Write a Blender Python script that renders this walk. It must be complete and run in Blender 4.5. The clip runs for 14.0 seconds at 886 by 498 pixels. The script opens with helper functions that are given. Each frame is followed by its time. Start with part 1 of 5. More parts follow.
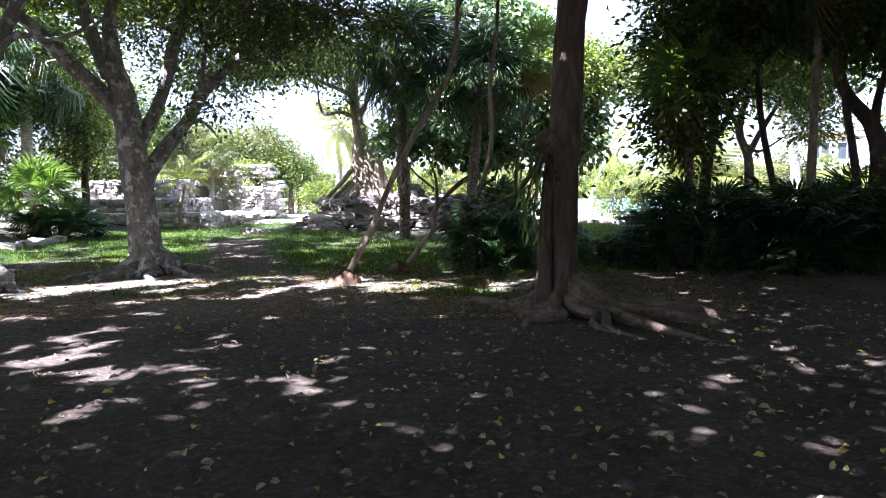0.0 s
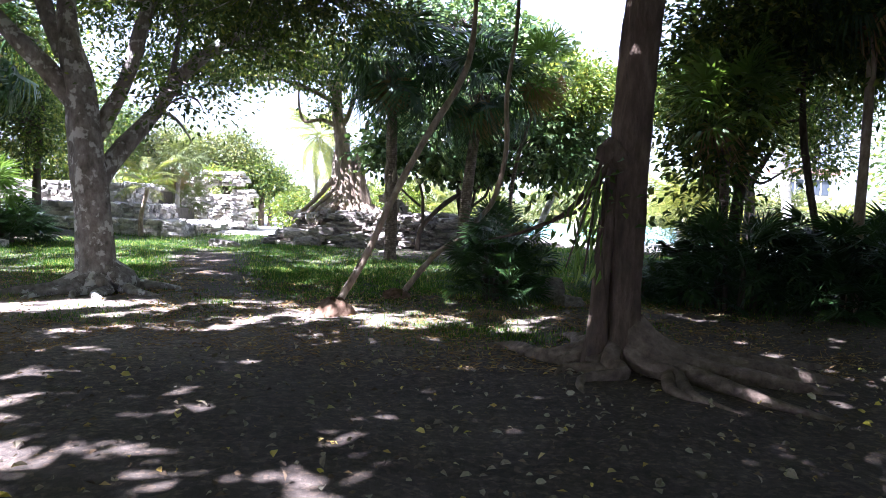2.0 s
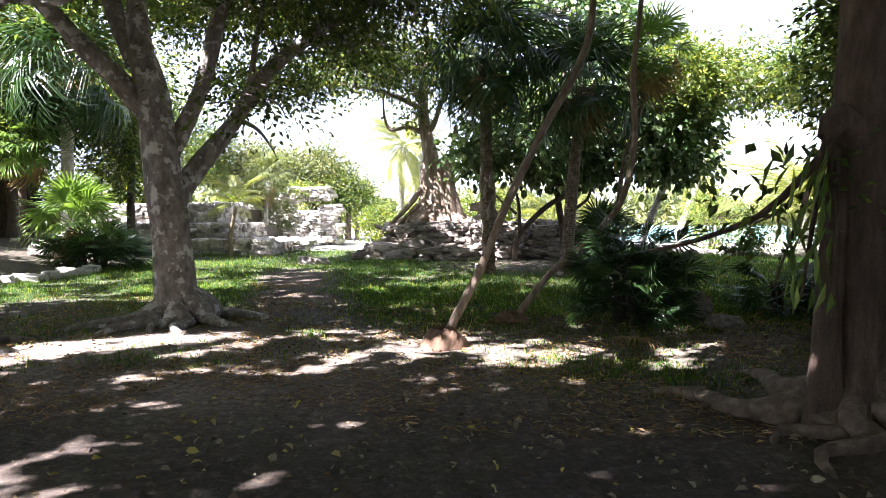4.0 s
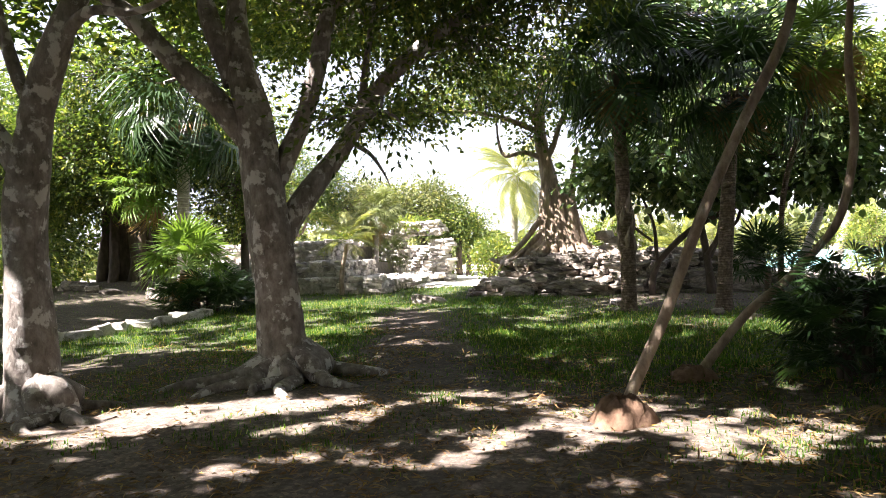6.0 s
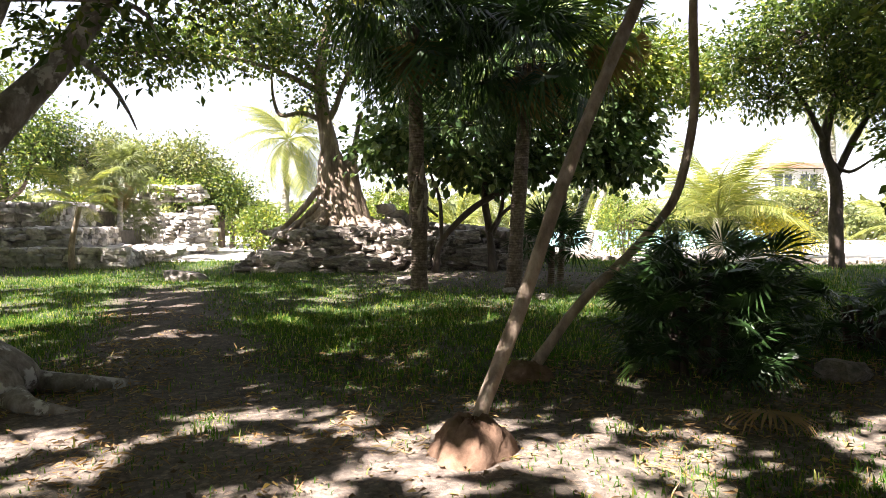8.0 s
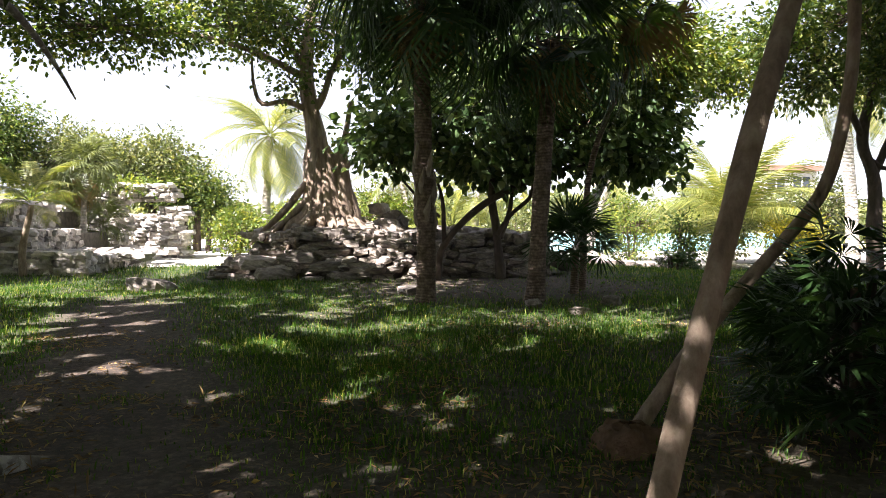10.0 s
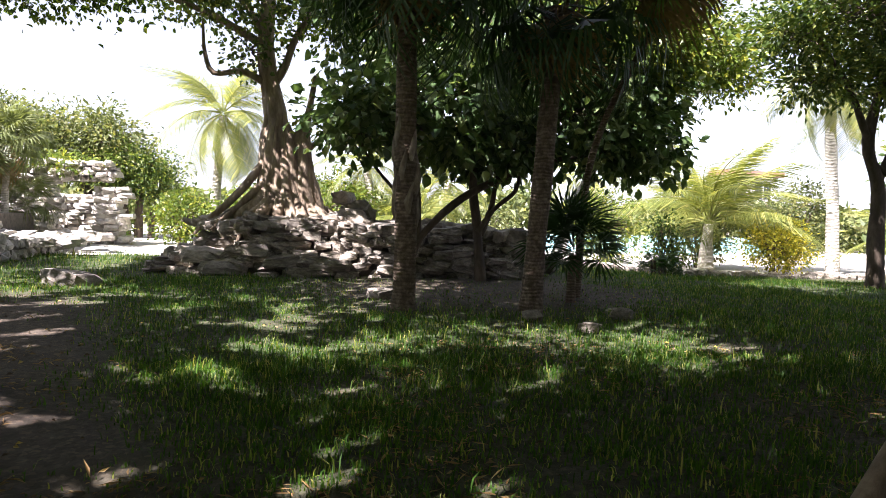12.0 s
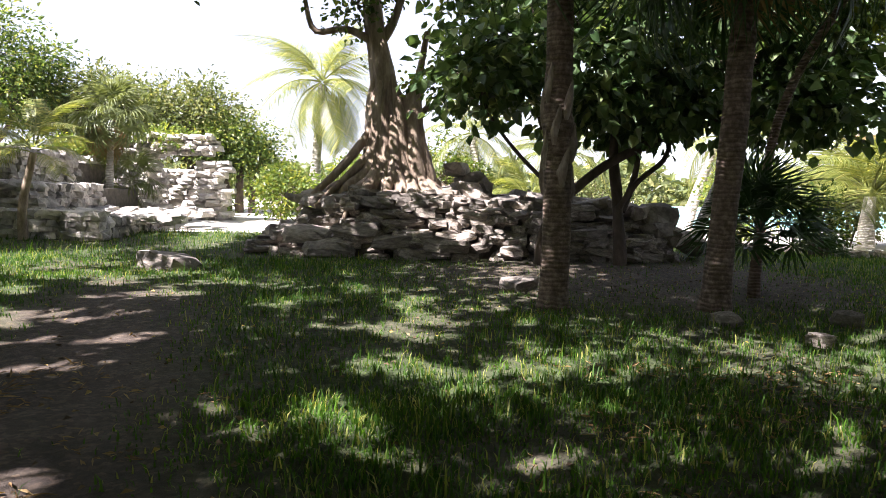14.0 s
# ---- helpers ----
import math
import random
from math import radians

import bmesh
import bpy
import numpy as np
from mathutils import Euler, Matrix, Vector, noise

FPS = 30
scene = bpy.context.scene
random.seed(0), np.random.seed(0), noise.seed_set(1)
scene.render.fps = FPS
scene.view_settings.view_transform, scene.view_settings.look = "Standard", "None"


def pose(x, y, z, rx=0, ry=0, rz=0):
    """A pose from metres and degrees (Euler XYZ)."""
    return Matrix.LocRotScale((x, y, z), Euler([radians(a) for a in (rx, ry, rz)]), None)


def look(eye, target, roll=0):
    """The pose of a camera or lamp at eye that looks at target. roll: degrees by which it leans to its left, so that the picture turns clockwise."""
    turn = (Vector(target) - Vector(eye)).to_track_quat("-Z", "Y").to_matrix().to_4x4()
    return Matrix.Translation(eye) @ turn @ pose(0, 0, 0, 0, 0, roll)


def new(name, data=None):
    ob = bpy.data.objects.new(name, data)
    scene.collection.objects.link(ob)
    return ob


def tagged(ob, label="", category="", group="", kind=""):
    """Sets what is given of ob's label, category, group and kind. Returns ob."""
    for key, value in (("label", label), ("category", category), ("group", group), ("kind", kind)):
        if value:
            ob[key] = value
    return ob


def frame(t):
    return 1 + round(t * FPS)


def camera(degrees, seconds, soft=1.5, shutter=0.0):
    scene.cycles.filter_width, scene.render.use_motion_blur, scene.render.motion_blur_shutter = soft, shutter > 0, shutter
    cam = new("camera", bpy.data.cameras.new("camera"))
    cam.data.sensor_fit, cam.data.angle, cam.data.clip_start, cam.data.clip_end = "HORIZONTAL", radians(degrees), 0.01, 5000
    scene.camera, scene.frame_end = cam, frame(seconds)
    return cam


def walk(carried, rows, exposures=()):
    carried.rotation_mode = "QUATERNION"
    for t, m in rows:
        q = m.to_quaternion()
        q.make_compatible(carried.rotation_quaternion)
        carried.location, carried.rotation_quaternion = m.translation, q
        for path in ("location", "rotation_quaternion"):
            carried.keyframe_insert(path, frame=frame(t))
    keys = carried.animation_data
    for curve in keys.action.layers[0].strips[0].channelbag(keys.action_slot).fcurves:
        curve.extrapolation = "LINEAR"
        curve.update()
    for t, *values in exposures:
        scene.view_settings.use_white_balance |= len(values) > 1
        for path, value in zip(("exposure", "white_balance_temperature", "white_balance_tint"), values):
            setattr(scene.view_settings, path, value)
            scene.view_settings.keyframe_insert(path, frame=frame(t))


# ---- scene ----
cam = camera(67.6, 14.0, soft=0.7)
METRES, EYE, TILT, LEAN, TURN = 12.8, 1.5, 0.0, -2.4, 0.0
ROWS = [
    (0.0, 0.0, 0.0, 0.0, -0.27, -5.21, 2.94),
    (0.5, -0.0127, 0.033, 0.0007, -0.59, -7.78, 1.07),
    (1.0, -0.0237, 0.0648, 0.002, 1.1, -2.48, 2.74),
    (1.5, -0.0358, 0.0942, 0.0007, -1.0, -1.24, 0.0),
    (2.0, -0.0471, 0.1275, 0.0001, -3.0, -3.68, 0.22),
    (2.5, -0.0553, 0.1574, 0.0018, 3.79, -3.49, 2.53),
    (5.0, -0.1009, 0.3178, 0.0011, 4.33, -0.79, 2.8),
    (5.5, -0.1148, 0.3524, 0.0024, 9.36, 0.76, 3.36),
    (6.0, -0.1323, 0.3779, 0.0031, 13.12, 0.62, 4.45),
    (6.5, -0.1443, 0.4057, 0.0035, 11.17, 1.86, 3.05),
    (7.0, -0.1558, 0.4388, 0.0022, 3.52, 1.09, 2.69),
    (7.5, -0.1654, 0.4749, -0.0006, -0.47, 0.31, 2.57),
    (8.0, -0.1715, 0.5109, 0.0007, -7.02, -2.85, 2.52),
    (10.5, -0.1963, 0.7023, -0.0037, -9.21, -2.65, 2.89),
    (11.0, -0.1977, 0.7366, -0.0035, -10.14, -5.63, 3.63),
    (11.5, -0.1973, 0.7707, -0.0024, -8.83, -3.92, 3.43),
    (12.0, -0.2021, 0.8086, -0.0038, -12.47, -3.24, 0.34),
    (12.5, -0.2093, 0.8382, -0.0037, -7.08, -3.78, 1.41),
    (13.0, -0.2182, 0.8786, -0.0049, -2.09, -4.85, -0.2),
    (13.5, -0.2291, 0.9174, -0.0044, -3.23, -7.71, -0.04),
    (14.0, -0.2337, 0.9598, -0.0028, -4.82, -5.51, 0.73),
]
walk(cam, [(t, pose(0, 0, EYE, TILT, LEAN, TURN) @ pose(METRES * x, METRES * y, METRES * z, 90 + pitch, roll, yaw)) for t, x, y, z, yaw, pitch, roll in ROWS],
     [(0.0, 3.15, 5150, 28), (2.5, 3.3, 5150, 28), (5.0, 2.95, 6050, 23), (8.0, 2.75, 6250, 22), (10.5, 2.4, 6100, 23), (14.0, 2.35, 5950, 24)])

# ---- world and light ----
SUN_EL, SUN_AZ = 49.0, 237.0          # degrees; azimuth clockwise from +y of where the sun stands
SUN_DIR = Vector((math.sin(radians(SUN_AZ)) * math.cos(radians(SUN_EL)), math.cos(radians(SUN_AZ)) * math.cos(radians(SUN_EL)), math.sin(radians(SUN_EL))))
world = bpy.data.worlds.new("world")
scene.world = world
world.use_nodes = True
wn = world.node_tree
sky = wn.nodes.new("ShaderNodeTexSky")
sky.sky_type, sky.sun_disc = "NISHITA", False
sky.sun_elevation, sky.sun_rotation = radians(SUN_EL), radians(SUN_AZ)
sky.dust_density, sky.ozone_density = 1.0, 0.6
haze = wn.nodes.new("ShaderNodeHueSaturation")      # thin white haze
haze.inputs["Saturation"].default_value = 0.35
wn.links.new(sky.outputs[0], haze.inputs["Color"])
wn.links.new(haze.outputs[0], wn.nodes["Background"].inputs[0])
wn.nodes["Background"].inputs[1].default_value = 0.055
sun = new("sun", bpy.data.lights.new("sun", "SUN"))
sun.data.energy, sun.data.angle, sun.data.color = 5.0, radians(0.53), (1.0, 0.94, 0.84)
sun.matrix_world = look(SUN_DIR * 60, (0, 0, 0))


# ---- materials ----
def material(name):
    m = bpy.data.materials.new(name)
    m.use_nodes = True
    return m, m.node_tree, m.node_tree.nodes["Principled BSDF"]


def node(nt, kind, **inputs):
    n = nt.nodes.new(kind)
    for k, v in inputs.items():
        n.inputs[k.replace("_", " ")].default_value = v
    return n


def ramp(nt, fac, *stops):
    r = nt.nodes.new("ShaderNodeValToRGB")
    while len(r.color_ramp.elements) < len(stops):
        r.color_ramp.elements.new(0.5)
    for e, (p, c) in zip(r.color_ramp.elements, stops):
        e.position, e.color = p, (*c, 1)
    nt.links.new(fac, r.inputs[0])
    return r.outputs[0]


def mixed(nt, fac, a, b, mode="MIX"):
    m = nt.nodes.new("ShaderNodeMix")
    m.data_type, m.blend_type = "RGBA", mode
    for sock, v in ((m.inputs[0], fac), (m.inputs[6], a), (m.inputs[7], b)):
        if isinstance(v, bpy.types.NodeSocket):
            nt.links.new(v, sock)
        elif isinstance(v, tuple):
            sock.default_value = (*v, 1)
        else:
            sock.default_value = v
    return m.outputs[2]


def noisy(nt, scale, detail=6, rough=0.6, stretch=(1, 1, 1), space="Object"):
    co = nt.nodes.new("ShaderNodeTexCoord")
    mp = nt.nodes.new("ShaderNodeMapping")
    mp.inputs["Scale"].default_value = stretch
    nt.links.new(co.outputs[space], mp.inputs[0])
    n = node(nt, "ShaderNodeTexNoise", Scale=scale, Detail=detail, Roughness=rough)
    nt.links.new(mp.outputs[0], n.inputs["Vector"])
    return n.outputs[0]


def bumped(nt, bsdf, height, strength, distance=0.02):
    b = node(nt, "ShaderNodeBump", Strength=strength, Distance=distance)
    nt.links.new(height, b.inputs["Height"])
    nt.links.new(b.outputs[0], bsdf.inputs["Normal"])


def leaf_material(name, dark, light, glow, gloss=0.45, through_light=0.35):
    m, nt, p = material(name)
    g = nt.nodes.new("ShaderNodeNewGeometry")
    c = ramp(nt, g.outputs["Random Per Island"], (0.0, dark), (0.75, light), (1.0, glow))
    big = ramp(nt, noisy(nt, 0.7, 2), (0.3, (0.7, 0.75, 0.7)), (0.7, (1.15, 1.1, 1.0)))
    c = mixed(nt, 1.0, c, big, "MULTIPLY")
    nt.links.new(c, p.inputs["Base Color"])
    p.inputs["Roughness"].default_value = gloss
    t = nt.nodes.new("ShaderNodeBsdfTranslucent")
    warm = mixed(nt, 1.0, c, (1.6, 1.55, 0.75), "MULTIPLY")
    nt.links.new(warm, t.inputs[0])
    s = nt.nodes.new("ShaderNodeMixShader")
    s.inputs[0].default_value = through_light
    nt.links.new(p.outputs[0], s.inputs[1])
    nt.links.new(t.outputs[0], s.inputs[2])
    nt.links.new(s.outputs[0], nt.nodes["Material Output"].inputs[0])
    return m


def bark_material(name, dark, mid, pale, scale=6.0, stretch=(1, 1, 0.35), spots=0.0, rings=0.0, depth=0.03):
    m, nt, p = material(name)
    f = noisy(nt, scale, 8, 0.65, stretch)
    c = ramp(nt, f, (0.25, dark), (0.5, mid), (0.75, pale))
    if spots:
        v = noisy(nt, 6.5, 5, 0.6, (1, 1, 0.9))
        c = mixed(nt, ramp(nt, v, (0.54, (0, 0, 0)), (0.6, (spots, spots, spots))), c, (0.64, 0.62, 0.56))
    h = f
    if rings:
        co = nt.nodes.new("ShaderNodeTexCoord")
        w = node(nt, "ShaderNodeTexWave", Scale=rings, Distortion=5.0, Detail=4.0)
        w.bands_direction = "Z"
        nt.links.new(co.outputs["Object"], w.inputs["Vector"])
        c = mixed(nt, 1.0, c, ramp(nt, w.outputs[1], (0.0, (0.74, 0.72, 0.7)), (0.5, (1, 1, 1))), "MULTIPLY")
        h = mixed(nt, 0.5, w.outputs[1], f)
    nt.links.new(c, p.inputs["Base Color"])
    p.inputs["Roughness"].default_value = 0.85
    bumped(nt, p, h, 0.9, depth)
    return m


def stone_material(name, dark, mid, pale):
    m, nt, p = material(name)
    o = nt.nodes.new("ShaderNodeObjectInfo")
    g = nt.nodes.new("ShaderNodeNewGeometry")
    tone = nt.nodes.new("ShaderNodeMath")
    tone.operation = "ADD"
    nt.links.new(o.outputs["Random"], tone.inputs[0])
    nt.links.new(g.outputs["Random Per Island"], tone.inputs[1])
    fr = nt.nodes.new("ShaderNodeMath")
    fr.operation = "FRACT"
    nt.links.new(tone.outputs[0], fr.inputs[0])
    f = noisy(nt, 5.0, 9, 0.7)
    c = ramp(nt, f, (0.3, dark), (0.5, mid), (0.72, pale))
    c = mixed(nt, 1.0, c, ramp(nt, fr.outputs[0], (0, (0.6, 0.58, 0.56)), (1, (1.15, 1.1, 1.02))), "MULTIPLY")
    st = noisy(nt, 1.6, 5, 0.6)
    c = mixed(nt, ramp(nt, st, (0.52, (0, 0, 0)), (0.68, (0.75, 0.75, 0.75))), c, (0.09, 0.085, 0.075))
    nt.links.new(c, p.inputs["Base Color"])
    p.inputs["Roughness"].default_value = 0.9
    bumped(nt, p, noisy(nt, 14.0, 8, 0.75), 0.8, 0.03)
    return m


def plain(name, a, b, scale=8.0, rough=0.8, bump=0.3, stretch=(1, 1, 1)):
    m, nt, p = material(name)
    f = noisy(nt, scale, 7, 0.65, stretch)
    nt.links.new(ramp(nt, f, (0.3, a), (0.7, b)), p.inputs["Base Color"])
    p.inputs["Roughness"].default_value = rough
    if bump:
        bumped(nt, p, f, bump, 0.02)
    return m


LEAF = leaf_material("leaf green", (0.034, 0.066, 0.016), (0.105, 0.16, 0.038), (0.28, 0.3, 0.08), 0.42, 0.48)
LEAF_PALE = leaf_material("leaf yellow green", (0.07, 0.12, 0.02), (0.16, 0.22, 0.035), (0.34, 0.34, 0.05))
LEAF_YELLOW = leaf_material("leaf yellow", (0.2, 0.22, 0.02), (0.42, 0.38, 0.03), (0.6, 0.5, 0.05))
LEAF_GRAPE = leaf_material("leaf broad", (0.035, 0.078, 0.028), (0.13, 0.2, 0.085), (0.34, 0.41, 0.22), 0.28, 0.36)
LEAF_DUSTY = leaf_material("leaf dusty", (0.08, 0.11, 0.045), (0.17, 0.2, 0.08), (0.32, 0.32, 0.15))
FAN = leaf_material("fan frond", (0.016, 0.042, 0.015), (0.042, 0.09, 0.026), (0.11, 0.175, 0.045), 0.38, 0.28)
FAN_PALE = leaf_material("fan frond pale", (0.08, 0.16, 0.03), (0.16, 0.26, 0.05), (0.3, 0.38, 0.09), 0.4, 0.35)
COCO = leaf_material("feather frond", (0.12, 0.16, 0.04), (0.27, 0.29, 0.08), (0.5, 0.46, 0.17), 0.4, 0.4)
DEAD_FROND = leaf_material("dead frond", (0.22, 0.13, 0.06), (0.36, 0.24, 0.11), (0.5, 0.38, 0.2), 0.8, 0.15)
GRASS = leaf_material("grass blade", (0.026, 0.075, 0.006), (0.075, 0.175, 0.012), (0.38, 0.37, 0.12), 0.55, 0.48)
LITTER = leaf_material("leaf litter", (0.06, 0.04, 0.025), (0.2, 0.14, 0.085), (0.5, 0.36, 0.08), 0.75, 0.1)
LITTER_PALE = leaf_material("pale leaf litter", (0.16, 0.13, 0.09), (0.42, 0.37, 0.27), (0.75, 0.6, 0.06), 0.6, 0.1)
BARK_SPOT = bark_material("mottled grey bark", (0.07, 0.056, 0.043), (0.24, 0.21, 0.175), (0.45, 0.415, 0.36), 9.0, (1, 1, 0.6), 0.9, 0.0, 0.05)
BARK_FIG = bark_material("brown fig bark", (0.028, 0.018, 0.012), (0.1, 0.066, 0.045), (0.22, 0.155, 0.108), 9.0, (1, 1, 0.3), 0.0, 0.0, 0.06)
BARK_ROOT = bark_material("worn root bark", (0.06, 0.042, 0.03), (0.17, 0.125, 0.09), (0.32, 0.25, 0.19), 9.0, (1, 1, 1), 0.0, 0.0, 0.05)
BARK_PALE_FIG = bark_material("pale root bark", (0.1, 0.068, 0.045), (0.27, 0.205, 0.145), (0.46, 0.38, 0.29), 7.0, (1, 1, 0.25), 0.0, 0.0, 0.06)
BARK_TAN = bark_material("smooth tan bark", (0.11, 0.078, 0.05), (0.28, 0.215, 0.15), (0.45, 0.375, 0.28), 11.0, (1, 1, 0.45), 0.0, 0.0, 0.02)
BARK_PALM = bark_material("ringed palm bark", (0.09, 0.06, 0.04), (0.2, 0.145, 0.105), (0.34, 0.27, 0.21), 12.0, (1, 1, 0.5), 0.0, 7.0)
BARK_SHAG = bark_material("shaggy palm bark", (0.035, 0.024, 0.017), (0.14, 0.1, 0.073), (0.33, 0.26, 0.2), 14.0, (1, 1, 0.8), 0.0, 6.0, 0.02)
BARK_WHITE = bark_material("pale palm bark", (0.3, 0.27, 0.23), (0.5, 0.47, 0.41), (0.66, 0.63, 0.57), 9.0, (1, 1, 0.5), 0.0, 6.0)
BARK_BOOT = bark_material("frayed leaf base", (0.07, 0.05, 0.036), (0.24, 0.19, 0.15), (0.48, 0.42, 0.35), 9.0, (1, 1, 0.4), 0.0, 0.0, 0.04)
BARK_DARK = bark_material("dark bark", (0.03, 0.023, 0.017), (0.075, 0.055, 0.04), (0.15, 0.115, 0.085), 7.0, (1, 1, 0.4))
TWIG = plain("twig", (0.06, 0.045, 0.03), (0.18, 0.14, 0.1), 10.0)
STONE = stone_material("weathered limestone", (0.12, 0.105, 0.088), (0.31, 0.28, 0.245), (0.52, 0.48, 0.43))
STONE_PALE = stone_material("pale limestone", (0.4, 0.385, 0.35), (0.6, 0.58, 0.54), (0.76, 0.74, 0.7))
STONE_GREY = stone_material("grey terrace limestone", (0.28, 0.265, 0.24), (0.53, 0.51, 0.475), (0.72, 0.7, 0.66))
EARTH_MOUND = plain("reddish loose earth", (0.1, 0.055, 0.03), (0.24, 0.15, 0.095), 14.0, 0.95, 0.8)
RUBBLE = plain("rubble core", (0.07, 0.06, 0.048), (0.2, 0.175, 0.145), 5.0, 0.95, 0.8)
PLASTER = plain("sunlit plaster", (0.62, 0.6, 0.55), (0.78, 0.76, 0.71), 2.0, 0.9, 0.2)
ROOF_RED = plain("red roof", (0.26, 0.14, 0.1), (0.36, 0.2, 0.15), 3.0, 0.8, 0.2)
TURQUOISE = plain("turquoise paint", (0.33, 0.66, 0.7), (0.42, 0.75, 0.78), 1.5, 0.5, 0.05)
WINDOW_DARK = plain("dark window glass", (0.04, 0.05, 0.06), (0.07, 0.08, 0.09), 1.0, 0.15, 0.0)


# ---- geometry helpers ----
def rng(seed):
    return np.random.default_rng(seed)


def mesh_object(name, verts, faces, mat, parent=None, label="", smooth=False):
    verts, faces = np.asarray(verts, np.float32), np.asarray(faces, np.int32)
    me = bpy.data.meshes.new(name)
    k = faces.shape[1]
    me.vertices.add(len(verts))
    me.vertices.foreach_set("co", verts.ravel())
    me.loops.add(faces.size)
    me.loops.foreach_set("vertex_index", faces.ravel())
    me.polygons.add(len(faces))
    me.polygons.foreach_set("loop_start", np.arange(0, faces.size, k, dtype=np.int32))
    me.polygons.foreach_set("use_smooth", np.full(len(faces), smooth))
    me.update(calc_edges=True)
    me.validate()
    me.materials.append(mat)
    ob = new(name, me)
    if parent:
        ob.parent = parent
    if label:
        tagged(ob, label)
    return ob


def empty(name, x, y, z, label, category, group="", kind=""):
    e = new(name)
    e.empty_display_size = 0.2
    e.location = (x, y, z)
    return tagged(e, label, category, group, kind)


class Shape:
    """Collects quads (triangles have their last corner twice) for one mesh."""

    def __init__(self):
        self.v, self.f, self.n = [], [], 0

    def add(self, v, f):
        self.v.append(np.asarray(v, float))
        self.f.append(np.asarray(f, int) + self.n)
        self.n += len(v)

    def tube(self, pts, sides=10, step=0.14, wob=0.05, seed=0, flute=0.0, lobes=5):
        """A wobbly tapered limb through (x, y, z, radius) points."""
        c = np.asarray(pts, float)
        ext = np.vstack([2 * c[0] - c[1], c, 2 * c[-1] - c[-2]])
        out = []
        for i in range(1, len(ext) - 2):
            p0, p1, p2, p3 = ext[i - 1:i + 3]
            n = max(2, int(np.linalg.norm((p2 - p1)[:3]) / step))
            t = np.linspace(0, 1, n, endpoint=False)[:, None]
            out.append(0.5 * (2 * p1 + (p2 - p0) * t + (2 * p0 - 5 * p1 + 4 * p2 - p3) * t ** 2 + (3 * p1 - p0 - 3 * p2 + p3) * t ** 3))
        path = np.vstack(out + [c[-1:]])
        r = np.maximum(path[:, 3], 0.002)
        g = rng(seed + 17)
        tan = np.gradient(path[:, :3], axis=0)
        tan /= np.linalg.norm(tan, axis=1)[:, None] + 1e-9
        ref = np.array([1.0, 0, 0]) if abs(tan[0][0]) < 0.8 else np.array([0, 1.0, 0])
        a, vs = np.arange(sides) * 2 * np.pi / sides, []
        ph = g.uniform(0, 6.28, 4)
        for i in range(len(path)):
            u = ref - tan[i] * (ref @ tan[i])
            u /= np.linalg.norm(u)
            ref = u
            w = np.cross(tan[i], u)
            s = i * step
            k = 1 + wob * (np.sin(a * 2 + ph[0] + s * 2.1) + np.sin(a * 3 + ph[1] - s * 3.3) + 0.8 * np.sin(s * 5 + ph[2])) + flute * np.cos(a * lobes + ph[3] + s * 0.3) + g.normal(0, wob * 0.35, sides)
            vs.append(path[i, :3] + (np.cos(a) * k)[:, None] * u * r[i] + (np.sin(a) * k)[:, None] * w * r[i])
        v = np.vstack(vs)
        i, j = np.meshgrid(np.arange(len(path) - 1), np.arange(sides), indexing="ij")
        q = (j + 1) % sides
        f = np.stack([i * sides + j, i * sides + q, (i + 1) * sides + q, (i + 1) * sides + j], -1).reshape(-1, 4)
        self.add(v, f)
        return path

    def make(self, name, mat, parent=None, label="", smooth=True):
        return mesh_object(name, np.vstack(self.v), np.vstack(self.f), mat, parent, label, smooth)


def limb(name, pts, mat, parent, sides=10, seed=0, wob=0.05, flute=0.0, label="", step=0.14):
    s = Shape()
    base = np.array([*parent.location, 0.0]) if parent else np.zeros(4)
    s.tube(np.asarray(pts, float) - base, sides, step, wob, seed, flute)
    return s.make(name, mat, parent, label)


def unit(v):
    return v / (np.linalg.norm(v, axis=-1, keepdims=True) + 1e-9)


def leaves(name, pos, direction, length, width, mat, parent=None, seed=0, fold=0.25, label="", rounded=False):
    """Folded pointed leaves, two triangles each (four when rounded), in one mesh."""
    g, n = rng(seed), len(pos)
    d = unit(direction)
    side = unit(np.cross(d, g.normal(0, 0.6, (n, 3)) + np.array([0, 0, 1.0])))
    up = np.cross(side, d)
    length, width = np.broadcast_to(length, n)[:, None], np.broadcast_to(width, n)[:, None]
    if rounded:
        lo, hi = pos + d * length * 0.25 + up * width * fold * 0.8, pos + d * length * 0.68 + up * width * fold
        v = np.stack([pos, lo + side * width * 0.42, hi + side * width * 0.46, pos + d * length - up * length * 0.08, hi - side * width * 0.46, lo - side * width * 0.42], 1).reshape(-1, 3)
        b = np.arange(n)[:, None] * 6
        f = np.concatenate([b + [0, 1, 5], b + [1, 2, 3], b + [5, 3, 4], b + [1, 3, 5]], 1).reshape(-1, 3)
        return mesh_object(name, v, f, mat, parent, label)
    mid = pos + d * length * 0.45 + up * width * fold
    v = np.stack([pos, mid + side * width * 0.5, pos + d * length - up * length * 0.08, mid - side * width * 0.5], 1).reshape(-1, 3)
    b = np.arange(n)[:, None] * 4
    f = np.concatenate([b + [0, 1, 2], b + [0, 2, 3]], 1).reshape(-1, 3)
    return mesh_object(name, v, f, mat, parent, label)


